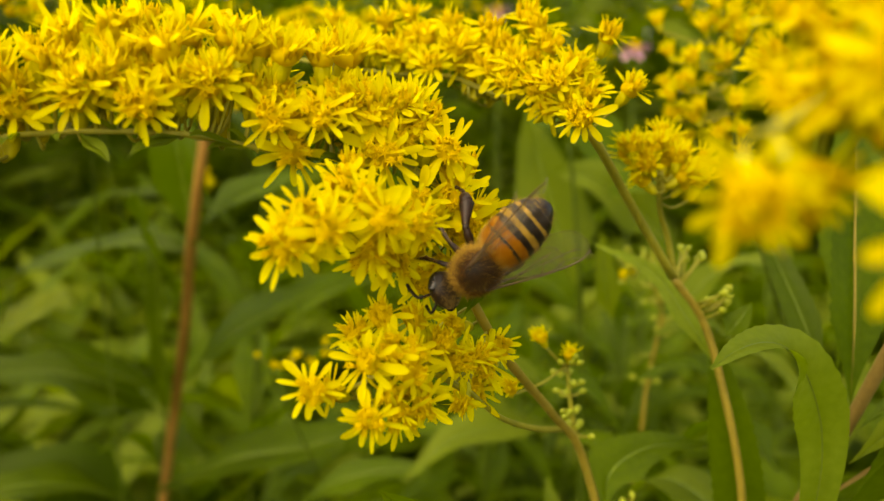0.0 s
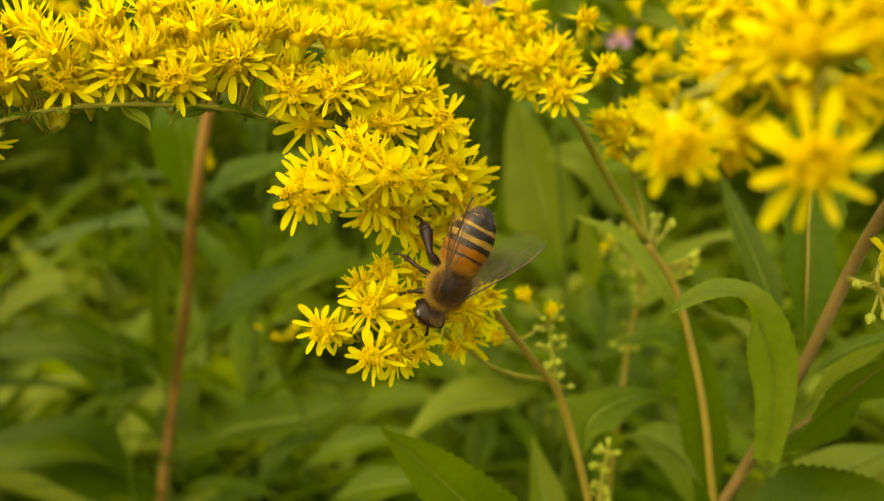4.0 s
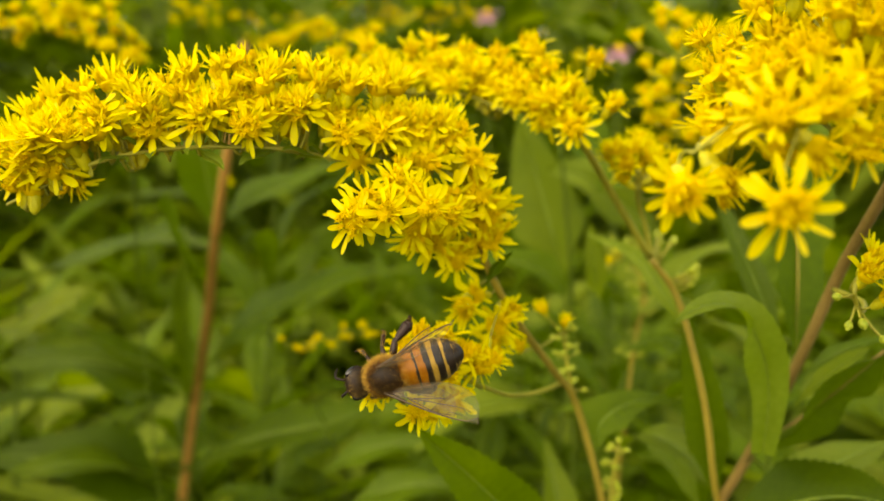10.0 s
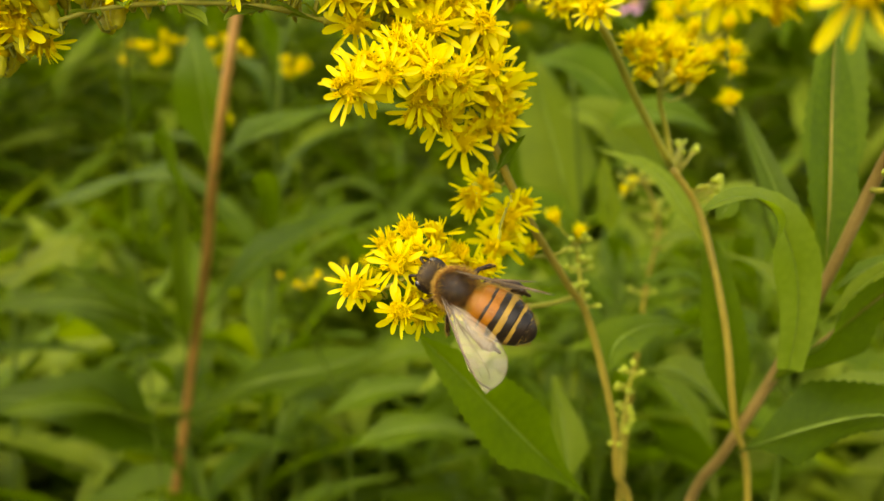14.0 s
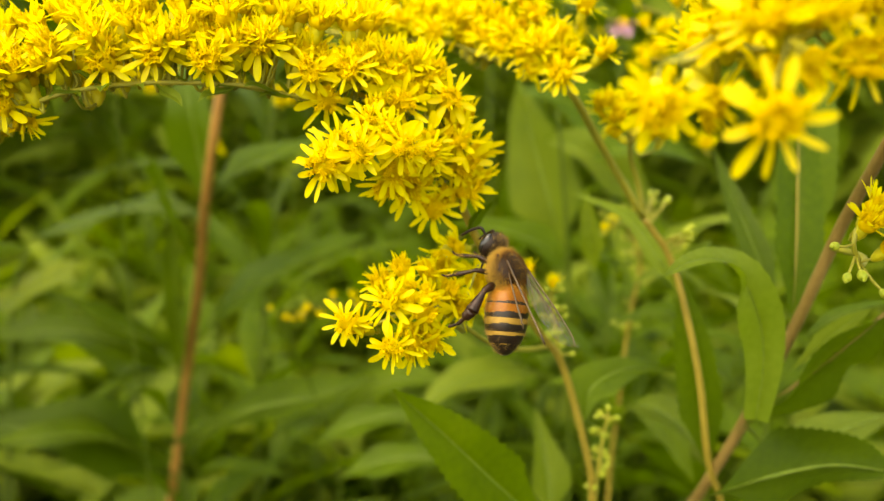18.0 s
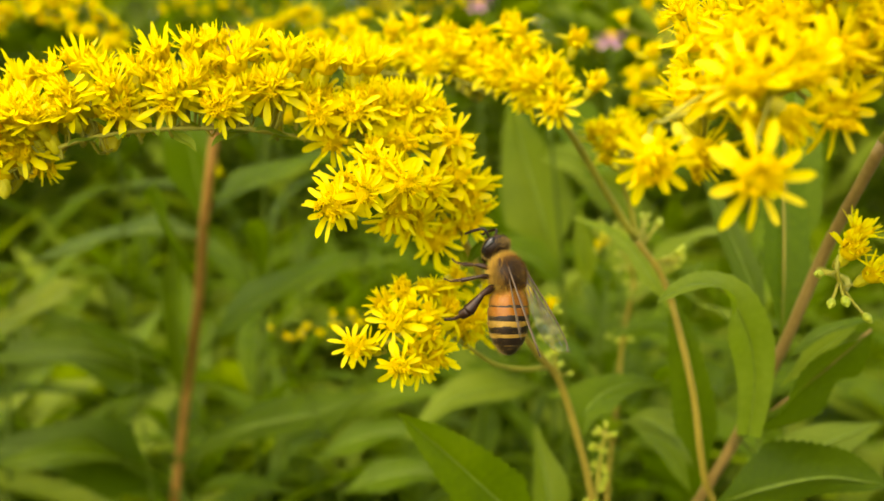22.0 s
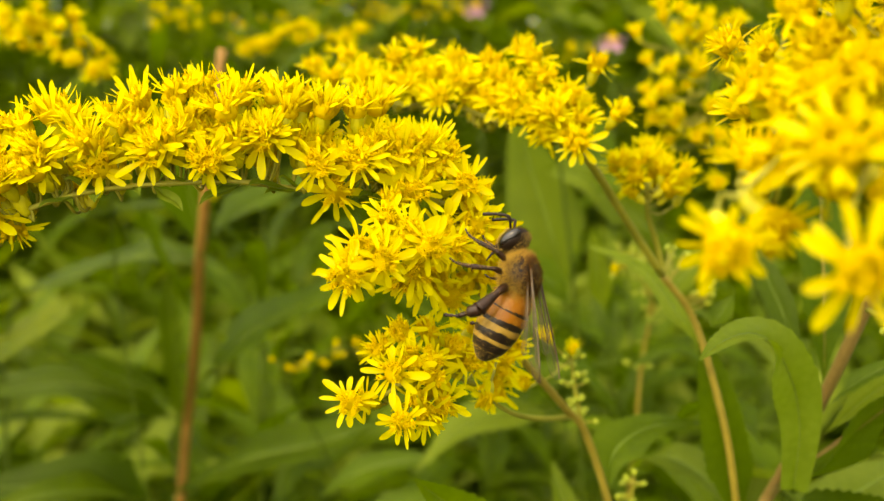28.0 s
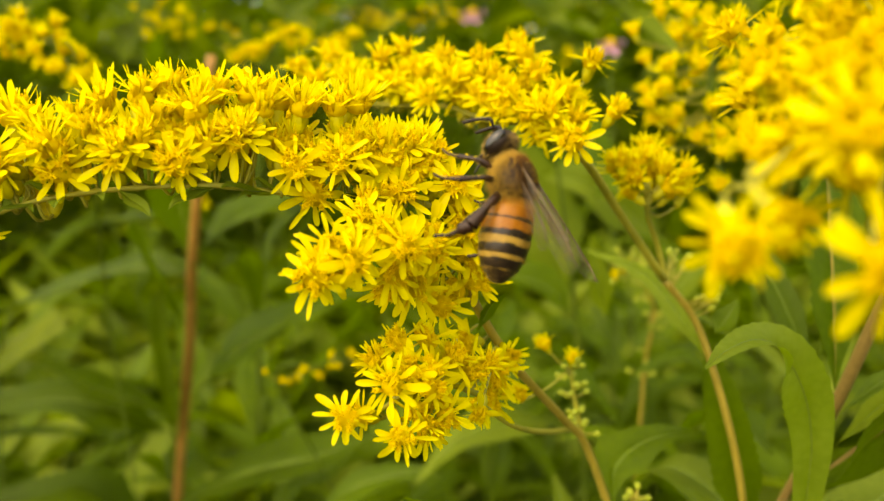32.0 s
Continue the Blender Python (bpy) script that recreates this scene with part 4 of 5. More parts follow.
def leaf_mass(name, n, area, label, mats, low, high, seed, size=1.0):
    """Leaves beyond counting, joined."""
    r = random.Random(seed)
    verts, faces, idx = [], [], []
    for k in range(n):
        x, y = area(r)
        z = low + (high - low) * r.random() ** 0.7
        L, w = r.uniform(0.08, 0.14) * size, r.uniform(0.009, 0.015) * size
        m = pose(x, y, z, 0, -r.uniform(-25, 60), r.uniform(0, 360)) @ pose(0, 0, 0, r.uniform(-35, 35), 0, 0)
        o = len(verts)
        for s, q in ((0, 0.15), (0.35, 1), (0.7, 0.7), (1, 0.05)):
            for j in (-1, 0, 1):
                verts.append(m @ Vector((L * s, j * w * q, 0.25 * w * abs(j) - 0.25 * L * s * s)))
        mi = r.randrange(len(mats))
        for i in range(3):
            for j in range(2):
                a = o + i * 3 + j
                faces.append((a, a + 1, a + 4, a + 3))
                idx.append(mi)
    me = mesh_of(name, verts, faces, mats)
    me.polygons.foreach_set("material_index", idx)
    return tagged(new(name, me), label, "foliage", kind="stuff")


def wide(r):
    y = 0.9 + 5.0 * r.random() ** 1.5
    if r.random() < 0.35:
        return r.uniform(-5.5, 5.5), 0.9 + 5.0 * r.random()
    return r.uniform(-0.9, 0.9) * (0.5 + y), y


leaf_mass("undergrowth", 46000, wide, "dense green leaves of the stand behind", [LEAF, LEAF_PALE, LEAF, LEAF_PALE, LEAF], 0.1, 1.12, 5)
leaf_mass("undergrowth", 7000, lambda r: (r.uniform(-0.6, 0.6), r.uniform(0.34, 1.0)), "dense green leaves low among the stems", [LEAF, LEAF_PALE, LEAF], 0.25, 0.74, 6)
leaf_mass("hedge", 26000, lambda r: (r.uniform(-6, 6), r.uniform(4.2, 6.5)), "dark hedge behind the flowers", [LEAF, LEAF, LEAF_PALE], 0.0, 3.2, 7, 2.6)


def plume(rows, n, seed, spread=5.0, size=1.0, label="goldenrod in the stand with a yellow plume"):
    """A goldenrod further off, with a plume of heads along the rows."""
    p = thing("goldenrod_plant", at(rows[0][0], -950, rows[0][2] + 120), label, "plant", "goldenrods")
    stem(p, root(rows), 0.35, 0.25, STEM_DARK, rooted=True)
    r = random.Random(seed)
    top = rows[1:]
    fill = []
    for k in range(n):
        i = r.randrange(len(top) - 1)
        f = r.random()
        fill.append(tuple(top[i][j] + (top[i + 1][j] - top[i][j]) * f + r.uniform(-spread, spread) * (0.8 if j == 1 else 1) for j in range(3)))
    heads(p, fill, world_line(top), 0.3, 0.7, size, 0, (1, 2), seed=seed, far=True)
    return p


plume(F1, 46, 101, 5.0)
plume(F2, 26, 102, 3.0)
plume(F3, 14, 103, 3.0)
plume(F4, 18, 104, 4.5, 0.5, "small goldenrod spray low in the stand")
plume(F5, 26, 105, 7.0)
plume(F6, 9, 106, 3.0)
plume(F7, 9, 107, 3.0)
plume(F8, 22, 108, 8.0)
plume(F9, 22, 109, 8.0)

for k in range(12):
    d = 520 + 75 * k
    u = rnd.uniform(-0.5, 0.5) * d
    v = d * rnd.uniform(0.20, 0.31)
    plume([(u + 20, v - 160, d + 20), (u - 30, v - 10, d), (u + 10, v + 6, d), (u + 45, v - 4, d)], 14, 200 + k, 9.0, 1.1)

# ---- pale leafy shoot behind the flower stem ----
pale_plant = thing("leafy_plant", at(60, -950, 330), "pale green leafy shoot behind the flower stems", "plant", "leafy shoots")
stem(pale_plant, root(MVS), 0.9, 0.6, STEM_DARK, rooted=True)
for k, (rows, w, nm, mt) in enumerate(((MV1, 24, (-0.2, 0.4, -1), LEAF), (MV2, 7, (0.2, 0.3, -1), LEAF_PALE), (MV3, 14, (0.2, 0.8, -0.6), LEAF_PALE), (MV4, 13, (-0.2, 0.9, -0.5), LEAF_PALE),
        (MV5, 16, (-0.2, 0.8, -0.6), LEAF), (MV6, 14, (0.1, 0.9, -0.5), LEAF_PALE), (MV7, 16, (-0.1, 0.9, -0.5), LEAF_PALE), (MV8, 13, (0.1, 0.9, -0.5), LEAF), (MV9, 20, (-0.2, 0.5, -0.8), LEAF_PALE),
        (MV10, 22, (-0.2, 0.6, -0.8), LEAF), (MV11, 26, (-0.4, 0.2, -0.9), LEAF_PALE), (MV12, 15, (0.1, 0.7, -0.7), LEAF),
        (MV13, 11, (-0.2, 0.8, -0.6), LEAF), (MV14, 12, (-0.1, 0.8, -0.6), LEAF), (MV15, 13, (-0.1, 0.7, -0.7), LEAF), (MV16, 13, (0.2, 0.7, -0.7), LEAF),
        (MV17, 5.5, (0.2, 0.8, -0.5), LEAF_PALE), (MV18, 8, (0.3, 0.6, -0.7), LEAF_PALE), (MV19, 5, (-0.1, 0.8, -0.5), LEAF_PALE), (MV20, 5.5, (-0.1, 0.8, -0.5), LEAF), (MV21, 7, (-0.2, 0.8, -0.6), LEAF))):
    leaf(pale_plant, rows, w, nm, mt, seed=140 + k, wave=0.05)
for k, (x, y) in enumerate(((0.05, 0.31), (0.12, 0.40), (0.20, 0.42), (-0.02, 0.33), (0.26, 0.40))):
    copy_thing(PROTO[k], pose(x, y, 0.04 + 0.02 * (k % 2) - (0.92, 0.94, 0.80, 0.97, 0.86)[k] + 0.82, 0, 0, 70 * k))

# ---- thin stem with bud clusters behind ----
thin_plant = thing("goldenrod_plant", at(70, -950, 260), "slender goldenrod in bud on a tan stem", "plant", "goldenrods")
stem(thin_plant, root(THIN[:5]), 0.55, 0.35, STEM_TAN, rooted=True)
stem(thin_plant, THIN[3:], 0.5, 0.3, STEM, "bud_stalk")
line = world_line(THIN[2:], 8)
for k in range(46):
    p = line[rnd.randrange(len(line))]
    z = Vector((rnd.uniform(-1, 1), rnd.uniform(-1, 1), rnd.uniform(-0.4, 1))).normalized()
    bud(thin_plant, p + z * rnd.uniform(0.001, 0.005), z, rnd.uniform(0.45, 0.8), line)
heads(thin_plant, [THIN[5], (THIN[5][0] + 2, THIN[5][1] + 2, THIN[5][2])], line, 0.3, 0.7, 0.7, 0, (2,), seed=120)

# ---- pink blossoms further off ----
PINK_MAT = plain("pink_petal", (0.48, 0.24, 0.34), (0.60, 0.36, 0.46), 0.6, 300.0, 0.2)
for row in PINK:
    p = at(*row)
    blossom = thing("pink_flower", Vector((p.x, p.y, 0)), "blurred pink blossom on a green stem in the distance", "flower", "pink blossoms")
    part("stem", mesh_of("stem", *tube_data([Vector((0.01, 0.02, 0)), Vector((0.004, 0.01, p.z * 0.6)), Vector((0, 0, p.z))], 0.0008, 6), STEM_DARK), blossom)
    for k in range(14):
        me = mesh_of("petal", *petal_data(0.010, 0.005, -0.1, k), PINK_MAT)
        part("petal", me, blossom, pose(0, 0, p.z, 0, 0, 360 * k / 14) @ pose(0, 0, 0, 0, -20 + 25 * (k % 3), 0))
    part("disc", mesh_of("disc", *ball_data((0, 0, p.z + 0.002), 0.003, 0.004, 0.003, 6, 10), DISC), blossom)


# ---- the honey bee: x forward, z towards its back, millimetres ----
def fur_material(name, a, b_):
    m, t, b = material(name, 0.7, 0.1)
    isl = t.nodes.new("ShaderNodeNewGeometry").outputs["Random Per Island"]
    t.links.new(ramp(t, isl, (0.0, a), (1.0, b_)), b.inputs["Base Color"])
    return m


CHITIN = plain("dark_brown_chitin", (0.006, 0.0035, 0.002), (0.016, 0.008, 0.004), 0.42, 1500.0, 0.2, 0.1)
AMBER = plain("amber_abdomen_band", (0.16, 0.052, 0.002), (0.27, 0.096, 0.003), 0.34, 500.0, 0.25, 0.1)
TAN_BAND = plain("tan_abdomen_band", (0.20, 0.115, 0.013), (0.32, 0.195, 0.032), 0.42, 900.0, 0.25, 0.1)
DARK_BAND = plain("dark_abdomen_band", (0.006, 0.004, 0.002), (0.018, 0.010, 0.005), 0.34, 900.0, 0.3, 0.1)
EYE_MAT = plain("black_compound_eye", (0.005, 0.004, 0.003), (0.011, 0.008, 0.006), 0.2, 3000.0, 0.5, 0.1)
FUR = fur_material("golden_brown_fur", (0.19, 0.10, 0.012), (0.44, 0.28, 0.055))
FUR_DARK = fur_material("dark_brown_fur", (0.012, 0.006, 0.003), (0.06, 0.026, 0.008))
LEG_MAT = plain("dark_brown_leg", (0.008, 0.0035, 0.0015), (0.026, 0.010, 0.004), 0.36, 1200.0, 0.25, 0.1)
FUR_BACK = fur_material("dark_umber_fur", (0.018, 0.009, 0.004), (0.095, 0.046, 0.012))
FUR_BROWN = fur_material("brown_fur", (0.045, 0.018, 0.004), (0.19, 0.08, 0.014))
FUR_PALE = fur_material("pale_fur", (0.18, 0.105, 0.022), (0.40, 0.27, 0.08))
WING = bpy.data.materials.new("clear_wing_membrane")
WING.use_nodes = True
wt = WING.node_tree
wt.nodes.remove(wt.nodes["Principled BSDF"])
clear = wt.nodes.new("ShaderNodeBsdfTransparent")
clear.inputs[0].default_value = (0.97, 0.95, 0.88, 1)
sheen = wt.nodes.new("ShaderNodeBsdfGlossy")
sheen.inputs["Color"].default_value = (1.0, 0.9, 0.72, 1)
sheen.inputs["Roughness"].default_value = 0.4
wmix = wt.nodes.new("ShaderNodeMixShader")
cells = node(wt, "ShaderNodeTexVoronoi", Scale=900.0)
wt.links.new(coords(wt), cells.inputs["Vector"])
wt.links.new(ramp(wt, cells.outputs["Distance"], (0.0, (0.07, 0.07, 0.07)), (0.8, (0.15, 0.15, 0.15))), wmix.inputs[0])
wt.links.new(clear.outputs[0], wmix.inputs[1])
pale = wt.nodes.new("ShaderNodeBsdfTranslucent")
pale.inputs[0].default_value = (0.66, 0.60, 0.42, 1)
film_mix = wt.nodes.new("ShaderNodeMixShader")
film_mix.inputs[0].default_value = 0.5
wt.links.new(sheen.outputs[0], film_mix.inputs[1])
wt.links.new(pale.outputs[0], film_mix.inputs[2])
wt.links.new(film_mix.outputs[0], wmix.inputs[2])
wt.links.new(wmix.outputs[0], wt.nodes["Material Output"].inputs["Surface"])
VEIN = plain("brown_wing_vein", (0.03, 0.016, 0.006), (0.08, 0.045, 0.014), 0.4)


def mm(data):
    return [Vector(v) / 1000 for v in data[0]], data[1]


def hairs(points, length, seed, mat, lean=(-0.5, 0, 0), thick=0.035):
    """Thin three-sided hairs from (point, normal) pairs."""
    r = random.Random(seed)
    verts, faces = [], []
    for p, n in points:
        d = (n + Vector(lean) * r.uniform(0.4, 1.0) + Vector((r.uniform(-0.4, 0.4), r.uniform(-0.4, 0.4), r.uniform(-0.4, 0.4)))).normalized()
        s = d.orthogonal().normalized()
        q = d.cross(s)
        L = length * r.uniform(0.5, 1.1)
        o = len(verts)
        verts += [p + s * thick, p - s * thick * 0.5 + q * thick * 0.87, p - s * thick * 0.5 - q * thick * 0.87, p + d * L]
        faces += [(o, o + 1, o + 3), (o + 1, o + 2, o + 3), (o + 2, o, o + 3)]
    return mesh_of("fur", *mm((verts, faces)), mat)


def shell_points(centre, rx, ry, rz, n, seed, keep=lambda v: True):
    r = random.Random(seed)
    res = []
    while len(res) < n:
        v = Vector((r.gauss(0, 1), r.gauss(0, 1), r.gauss(0, 1))).normalized()
        if keep(v):
            p = Vector((v.x * rx, v.y * ry, v.z * rz))
            res.append((Vector(centre) + p, Vector((v.x / rx, v.y / ry, v.z / rz)).normalized()))
    return res


bee = thing("honey_bee", at(0, 0, 70), "honey bee with amber and dark banded abdomen, foraging on goldenrod", "bee")
thorax = part("thorax", mesh_of("thorax", *mm(ball_data((0, 0, 0), 2.2, 2.0, 1.85, 12, 18)), CHITIN), bee)
part("fur", hairs(shell_points((0, 0, 0), 2.15, 1.95, 1.8, 6200, 1, lambda v: v.z < 0.30 + 0.2 * math.sin(v.x * 37 + v.y * 53) or v.x > 0.80 or v.x < -0.84), 0.85, 2, FUR, (-0.3, 0, 0.1), 0.013), thorax, None, "golden-brown fur")
part("fur", hairs(shell_points((0, 0, 0), 2.15, 1.95, 1.8, 1900, 4, lambda v: 0.1 < v.z < 0.72), 0.7, 6, FUR_BROWN, (-0.5, 0, 0), 0.013), thorax, None, "brown fur")
part("fur", hairs(shell_points((0, 0, 0), 2.15, 1.95, 1.8, 2200, 5, lambda v: v.z > 0.5), 0.45, 3, FUR_BACK, (-0.6, 0, 0), 0.013), thorax, None, "short dark brown fur")
part("fur", hairs(shell_points((0, 0, 0), 2.15, 1.95, 1.8, 300, 6, lambda v: v.z > 0.35), 0.7, 13, FUR, (-0.5, 0, 0), 0.011), thorax, None, "sparse golden hairs")

head = part("head", mesh_of("head", *mm(ball_data((0, 0, 0), 1.05, 1.75, 1.55, 10, 18)), CHITIN), bee, pose(0.0033, 0, -0.0007, 0, 34, 0) @ Matrix.Scale(1.06, 4))
for s in (-1, 1):
    part("eye", mesh_of("eye", *mm(ball_data((0.12, 1.26 * s, 0.1), 0.56, 0.52, 1.15, 10, 14)), EYE_MAT), head, None, "glossy black compound eye")
    ant = [Vector((0.85, 0.35 * s, 0.35)), Vector((1.5, 0.8 * s, 0.9)), Vector((1.9, 1.0 * s, 1.0)), Vector((2.6, 1.25 * s, 0.3)), Vector((3.3, 1.4 * s, -0.7))]
    part("antenna", mesh_of("antenna", *mm(tube_data(smooth_line(ant, 5), lambda t: 0.10 + 0.05 * min(1, t * 3), 7)), CHITIN), head)
    part("mandible", mesh_of("mandible", *mm(tube_data(smooth_line([Vector((0.35, 0.45 * s, -1.35)), Vector((0.45, 0.4 * s, -1.75)), Vector((0.4, 0.08 * s, -2.0))], 4), lambda t: 0.24 - 0.12 * t, 7)), CHITIN), head)
part("tongue", mesh_of("tongue", *mm(tube_data(smooth_line([Vector((0.2, 0, -1.3)), Vector((0.25, 0, -2.2)), Vector((0.05, 0, -3.0))], 4), lambda t: 0.17 - 0.1 * t, 7)), DARK_BAND), head)
part("fur", hairs(shell_points((0, 0, 0), 1.0, 1.6, 1.5, 1400, 8, lambda v: abs(v.y) < 0.74 and (v.z < 0.3 or v.x < -0.15)), 0.42, 9, FUR_PALE, (0.1, 0, 0.3), 0.012), head, None, "golden-brown fur on the face")
part("fur", hairs(shell_points((0, 0, 0), 1.0, 1.6, 1.5, 500, 18, lambda v: abs(v.y) < 0.7 and v.z > 0.1), 0.34, 19, FUR_DARK, (0.1, 0, 0.3), 0.012), head, None, "short dark brown fur")

# abdomen: six overlapping rings, amber in front and dark at the rear edge
SPANS = [(0.1, 1.2, 1.4), (-0.8, 2.0, 1.85), (-2.0, 2.32, 2.05), (-3.3, 2.40, 2.08), (-4.6, 2.24, 1.92), (-5.8, 1.76, 1.50), (-7.3, 0.15, 0.15)]
DARK_FROM = (0.84, 0.70, 0.58, 0.51, 0.46, 0.24)
abdomen = part("abdomen", mesh_of("abdomen", *mm(ball_data((-3.1, 0, -0.1), 3.2, 1.85, 1.6, 12, 18)), DARK_BAND), bee, pose(-0.0016, 0, -0.0002, 0, 6, 0))


def ring_size(k, f):
    """Half width and half height of segment k at the share f of its length."""
    (xa, ya, za), (xb, yb, zb) = SPANS[k], SPANS[k + 1]
    g = f if k < 5 else 0.45 * f + 0.55 * (1 - math.sqrt(max(0.0, 1 - f * f)))
    swell = 1 + 0.045 * math.sin(f * math.pi) * (k < 5)
    return (ya + (yb - ya) * g) * swell, (za + (zb - za) * g) * swell


for k in range(6):
    (xa, ya, za), (xb, yb, zb) = SPANS[k], SPANS[k + 1]
    steps, over = 16, (-0.28 if k < 5 else 0.0)
    rings = [(xa + 0.05, ya * 0.93, za * 0.93)] + [(xa - 0.02 + (xb + over - xa) * j / steps, *ring_size(k, j / steps)) for j in range(steps + 1)]
    rings.append((rings[-1][0] + 0.04, rings[-1][1] * 0.95, rings[-1][2] * 0.95))
    verts, faces, idx = [], [], []
    for x, y, z in rings:
        for j in range(28):
            a = 2 * math.pi * j / 28
            verts.append((x, y * math.cos(a), z * math.sin(a) - 0.1))
    for i in range(len(rings) - 1):
        for j in range(28):
            a, b = i * 28 + j, i * 28 + (j + 1) % 28
            faces.append((a, b, b + 28, a + 28))
            edge = DARK_FROM[k] + 0.03 * math.sin(j * 0.9 + k) - 0.06 * math.sin(2 * math.pi * j / 28)
            idx.append(1 if (i - 0.5) / steps >= edge else 0)
    me = mesh_of("segment", *mm((verts, faces)), [AMBER if k < 3 else TAN_BAND, DARK_BAND])
    me.polygons.foreach_set("material_index", idx)
    part("segment", me, abdomen)
    r = random.Random(k)
    pts = []
    for j in range((620, 300, 300, 420, 380, 260)[k]):
        f, a = r.uniform(0.0, (0.9, 0.9, 0.6, 0.5, 0.5, 0.6)[k]), r.uniform(0, 2 * math.pi)
        y, z = ring_size(k, f)
        pts.append((Vector((xa + (xb - xa) * f, y * math.cos(a), z * math.sin(a) - 0.1)), Vector((0.15, math.cos(a), math.sin(a))).normalized()))
    part("fur", hairs(pts, (0.85, 0.4, 0.38, 0.36, 0.34, 0.3)[k], 20 + k, FUR if k < 3 else FUR_PALE, (-1.6, 0, 0), 0.010), abdomen, None, "short pale bands of fur")
    pts = []
    for j in range(150):
        f, a = r.uniform(0.0, 0.9), r.choice((0.0, math.pi)) + r.gauss(-0.15, 0.35)
        y, z = ring_size(k, f)
        pts.append((Vector((xa + (xb - xa) * f, y * math.cos(a), z * math.sin(a) - 0.1)), Vector((0.1, math.cos(a), math.sin(a))).normalized()))
    part("fur", hairs(pts, 0.6, 40 + k, FUR_PALE, (-0.8, 0, 0), 0.010), abdomen, None, "pale fringe of fur along the flanks")


def wing(name, length, width, side, veins, place):
    outline = []
    n = 22
    for i in range(n + 1):
        s = i / n
        lead = 0.12 * width * math.sin(s * math.pi)
        w = width * (0.10 + 0.9 * math.sin(min(1, s / 0.68) * math.pi / 2) ** 1.2) * (1 if s < 0.72 else math.sqrt(max(0.0, 1 - ((s - 0.72) / 0.28) ** 2)))
        outline.append((-length * s, lead, -w))
    verts, faces = [], []
    for x, lead, back in outline:
        for k in range(5):
            f = k / 4
            y = lead + (back - lead) * f
            z = 0.12 * math.sin(f * 9) * (1 - f) + 0.05 * math.sin(x * 2.3)
            verts.append((x, -y * side * -1, z))
    for i in range(n):
        for k in range(4):
            a = i * 5 + k
            faces.append((a, a + 1, a + 6, a + 5))
    ob = part(name, mesh_of(name, *mm((verts, faces)), WING), bee, place, "clear veined wing")
    pieces = []
    for line, r0 in veins:
        pieces.append(tube_data(smooth_line([Vector((-x * length, y * width * side * -1 * -1, 0.05)) for x, y in line], 5), lambda t: 1.05 * r0 * (1 - 0.4 * t), 5))
    edge = [Vector((x, back * side, 0.05 * math.sin(x * 2.3))) for x, lead, back in outline]
    pieces.append(tube_data(edge, 0.02, 4))
    part("vein", mesh_of("vein", *mm(joined(*pieces)), VEIN), ob)
    return ob


FORE = [([(0, 0.0), (0.3, 0.06), (0.6, 0.09), (0.86, 0.02), (0.98, -0.2)], 0.10), ([(0, -0.05), (0.25, -0.12), (0.45, -0.3), (0.62, -0.5)], 0.06), ([(0.3, -0.13), (0.55, -0.25), (0.8, -0.35), (0.9, -0.3)], 0.045),
        ([(0.05, -0.1), (0.25, -0.4), (0.5, -0.85)], 0.045), ([(0.5, 0.08), (0.55, -0.25), (0.6, -0.5)], 0.04), ([(0.66, 0.07), (0.7, -0.1), (0.88, -0.1)], 0.04)]
HIND = [([(0, 0.0), (0.4, 0.08), (0.75, 0.04), (0.95, -0.2)], 0.07), ([(0, -0.08), (0.4, -0.35), (0.75, -0.7)], 0.04), ([(0.3, 0.05), (0.55, -0.25), (0.85, -0.4)], 0.035)]
WINGS = []
for s in (-1, 1):
    WINGS.append((wing("forewing", 10.5, 3.3, s, FORE, pose(0.0005, 0.0014 * s, 0.0013)), s, 1))
    WINGS.append((wing("hindwing", 7.2, 2.4, s, HIND, pose(-0.0005, 0.0013 * s, 0.0010)), s, 0))


def leg(place, joints, radii, basket=False):
    """femur > tibia > tarsus, from the coxa outwards."""
    a, b, c, d, e = [Vector(j) for j in joints]
    f = part("leg", mesh_of("leg", *mm(joined(tube_data(smooth_line([a, (a + b) / 2 + Vector((0, 0, 0.12)), b], 5), lambda t: radii[0] * (0.75 + 0.45 * math.sin(t * 3.0)), 8), ball_data(b, radii[1], radii[1], radii[1], 5, 8))), LEG_MAT), bee, place)
    wide_ = 2.1 if basket else 1.25
    v, fc = tube_data(smooth_line([b, (b + c) / 2, c], 5), lambda t: radii[1] * (0.8 + (wide_ - 0.8) * t), 10)
    part("tibia", mesh_of("tibia", *mm((v, fc)), LEG_MAT), f)
    part("tarsus", mesh_of("tarsus", *mm(joined(tube_data(smooth_line([c, (c + d) / 2, d], 4), lambda t: radii[2] * (wide_ if basket and t < 0.6 else 1.0) * (1 - 0.3 * t), 8), tube_data(smooth_line([d, (d + e) / 2 + Vector((0, 0, -0.1)), e], 4), lambda t: radii[2] * 0.55 * (1 + 0.4 * math.sin(t * 18)), 6))), LEG_MAT), f)
    pts = []
    r = random.Random(len(bee.children))
    for j in range(150):
        t = r.random()
        p = (b.lerp(c, t) if r.random() < 0.6 else c.lerp(d, t))
        n = Vector((r.gauss(0, 1), r.gauss(0, 1), r.gauss(0, 1))).normalized()
        pts.append((p + n * radii[1] * 0.8, n))
    part("fur", hairs(pts, 0.35, 3, FUR, (0, 0, -0.3), 0.02), f)
    return f


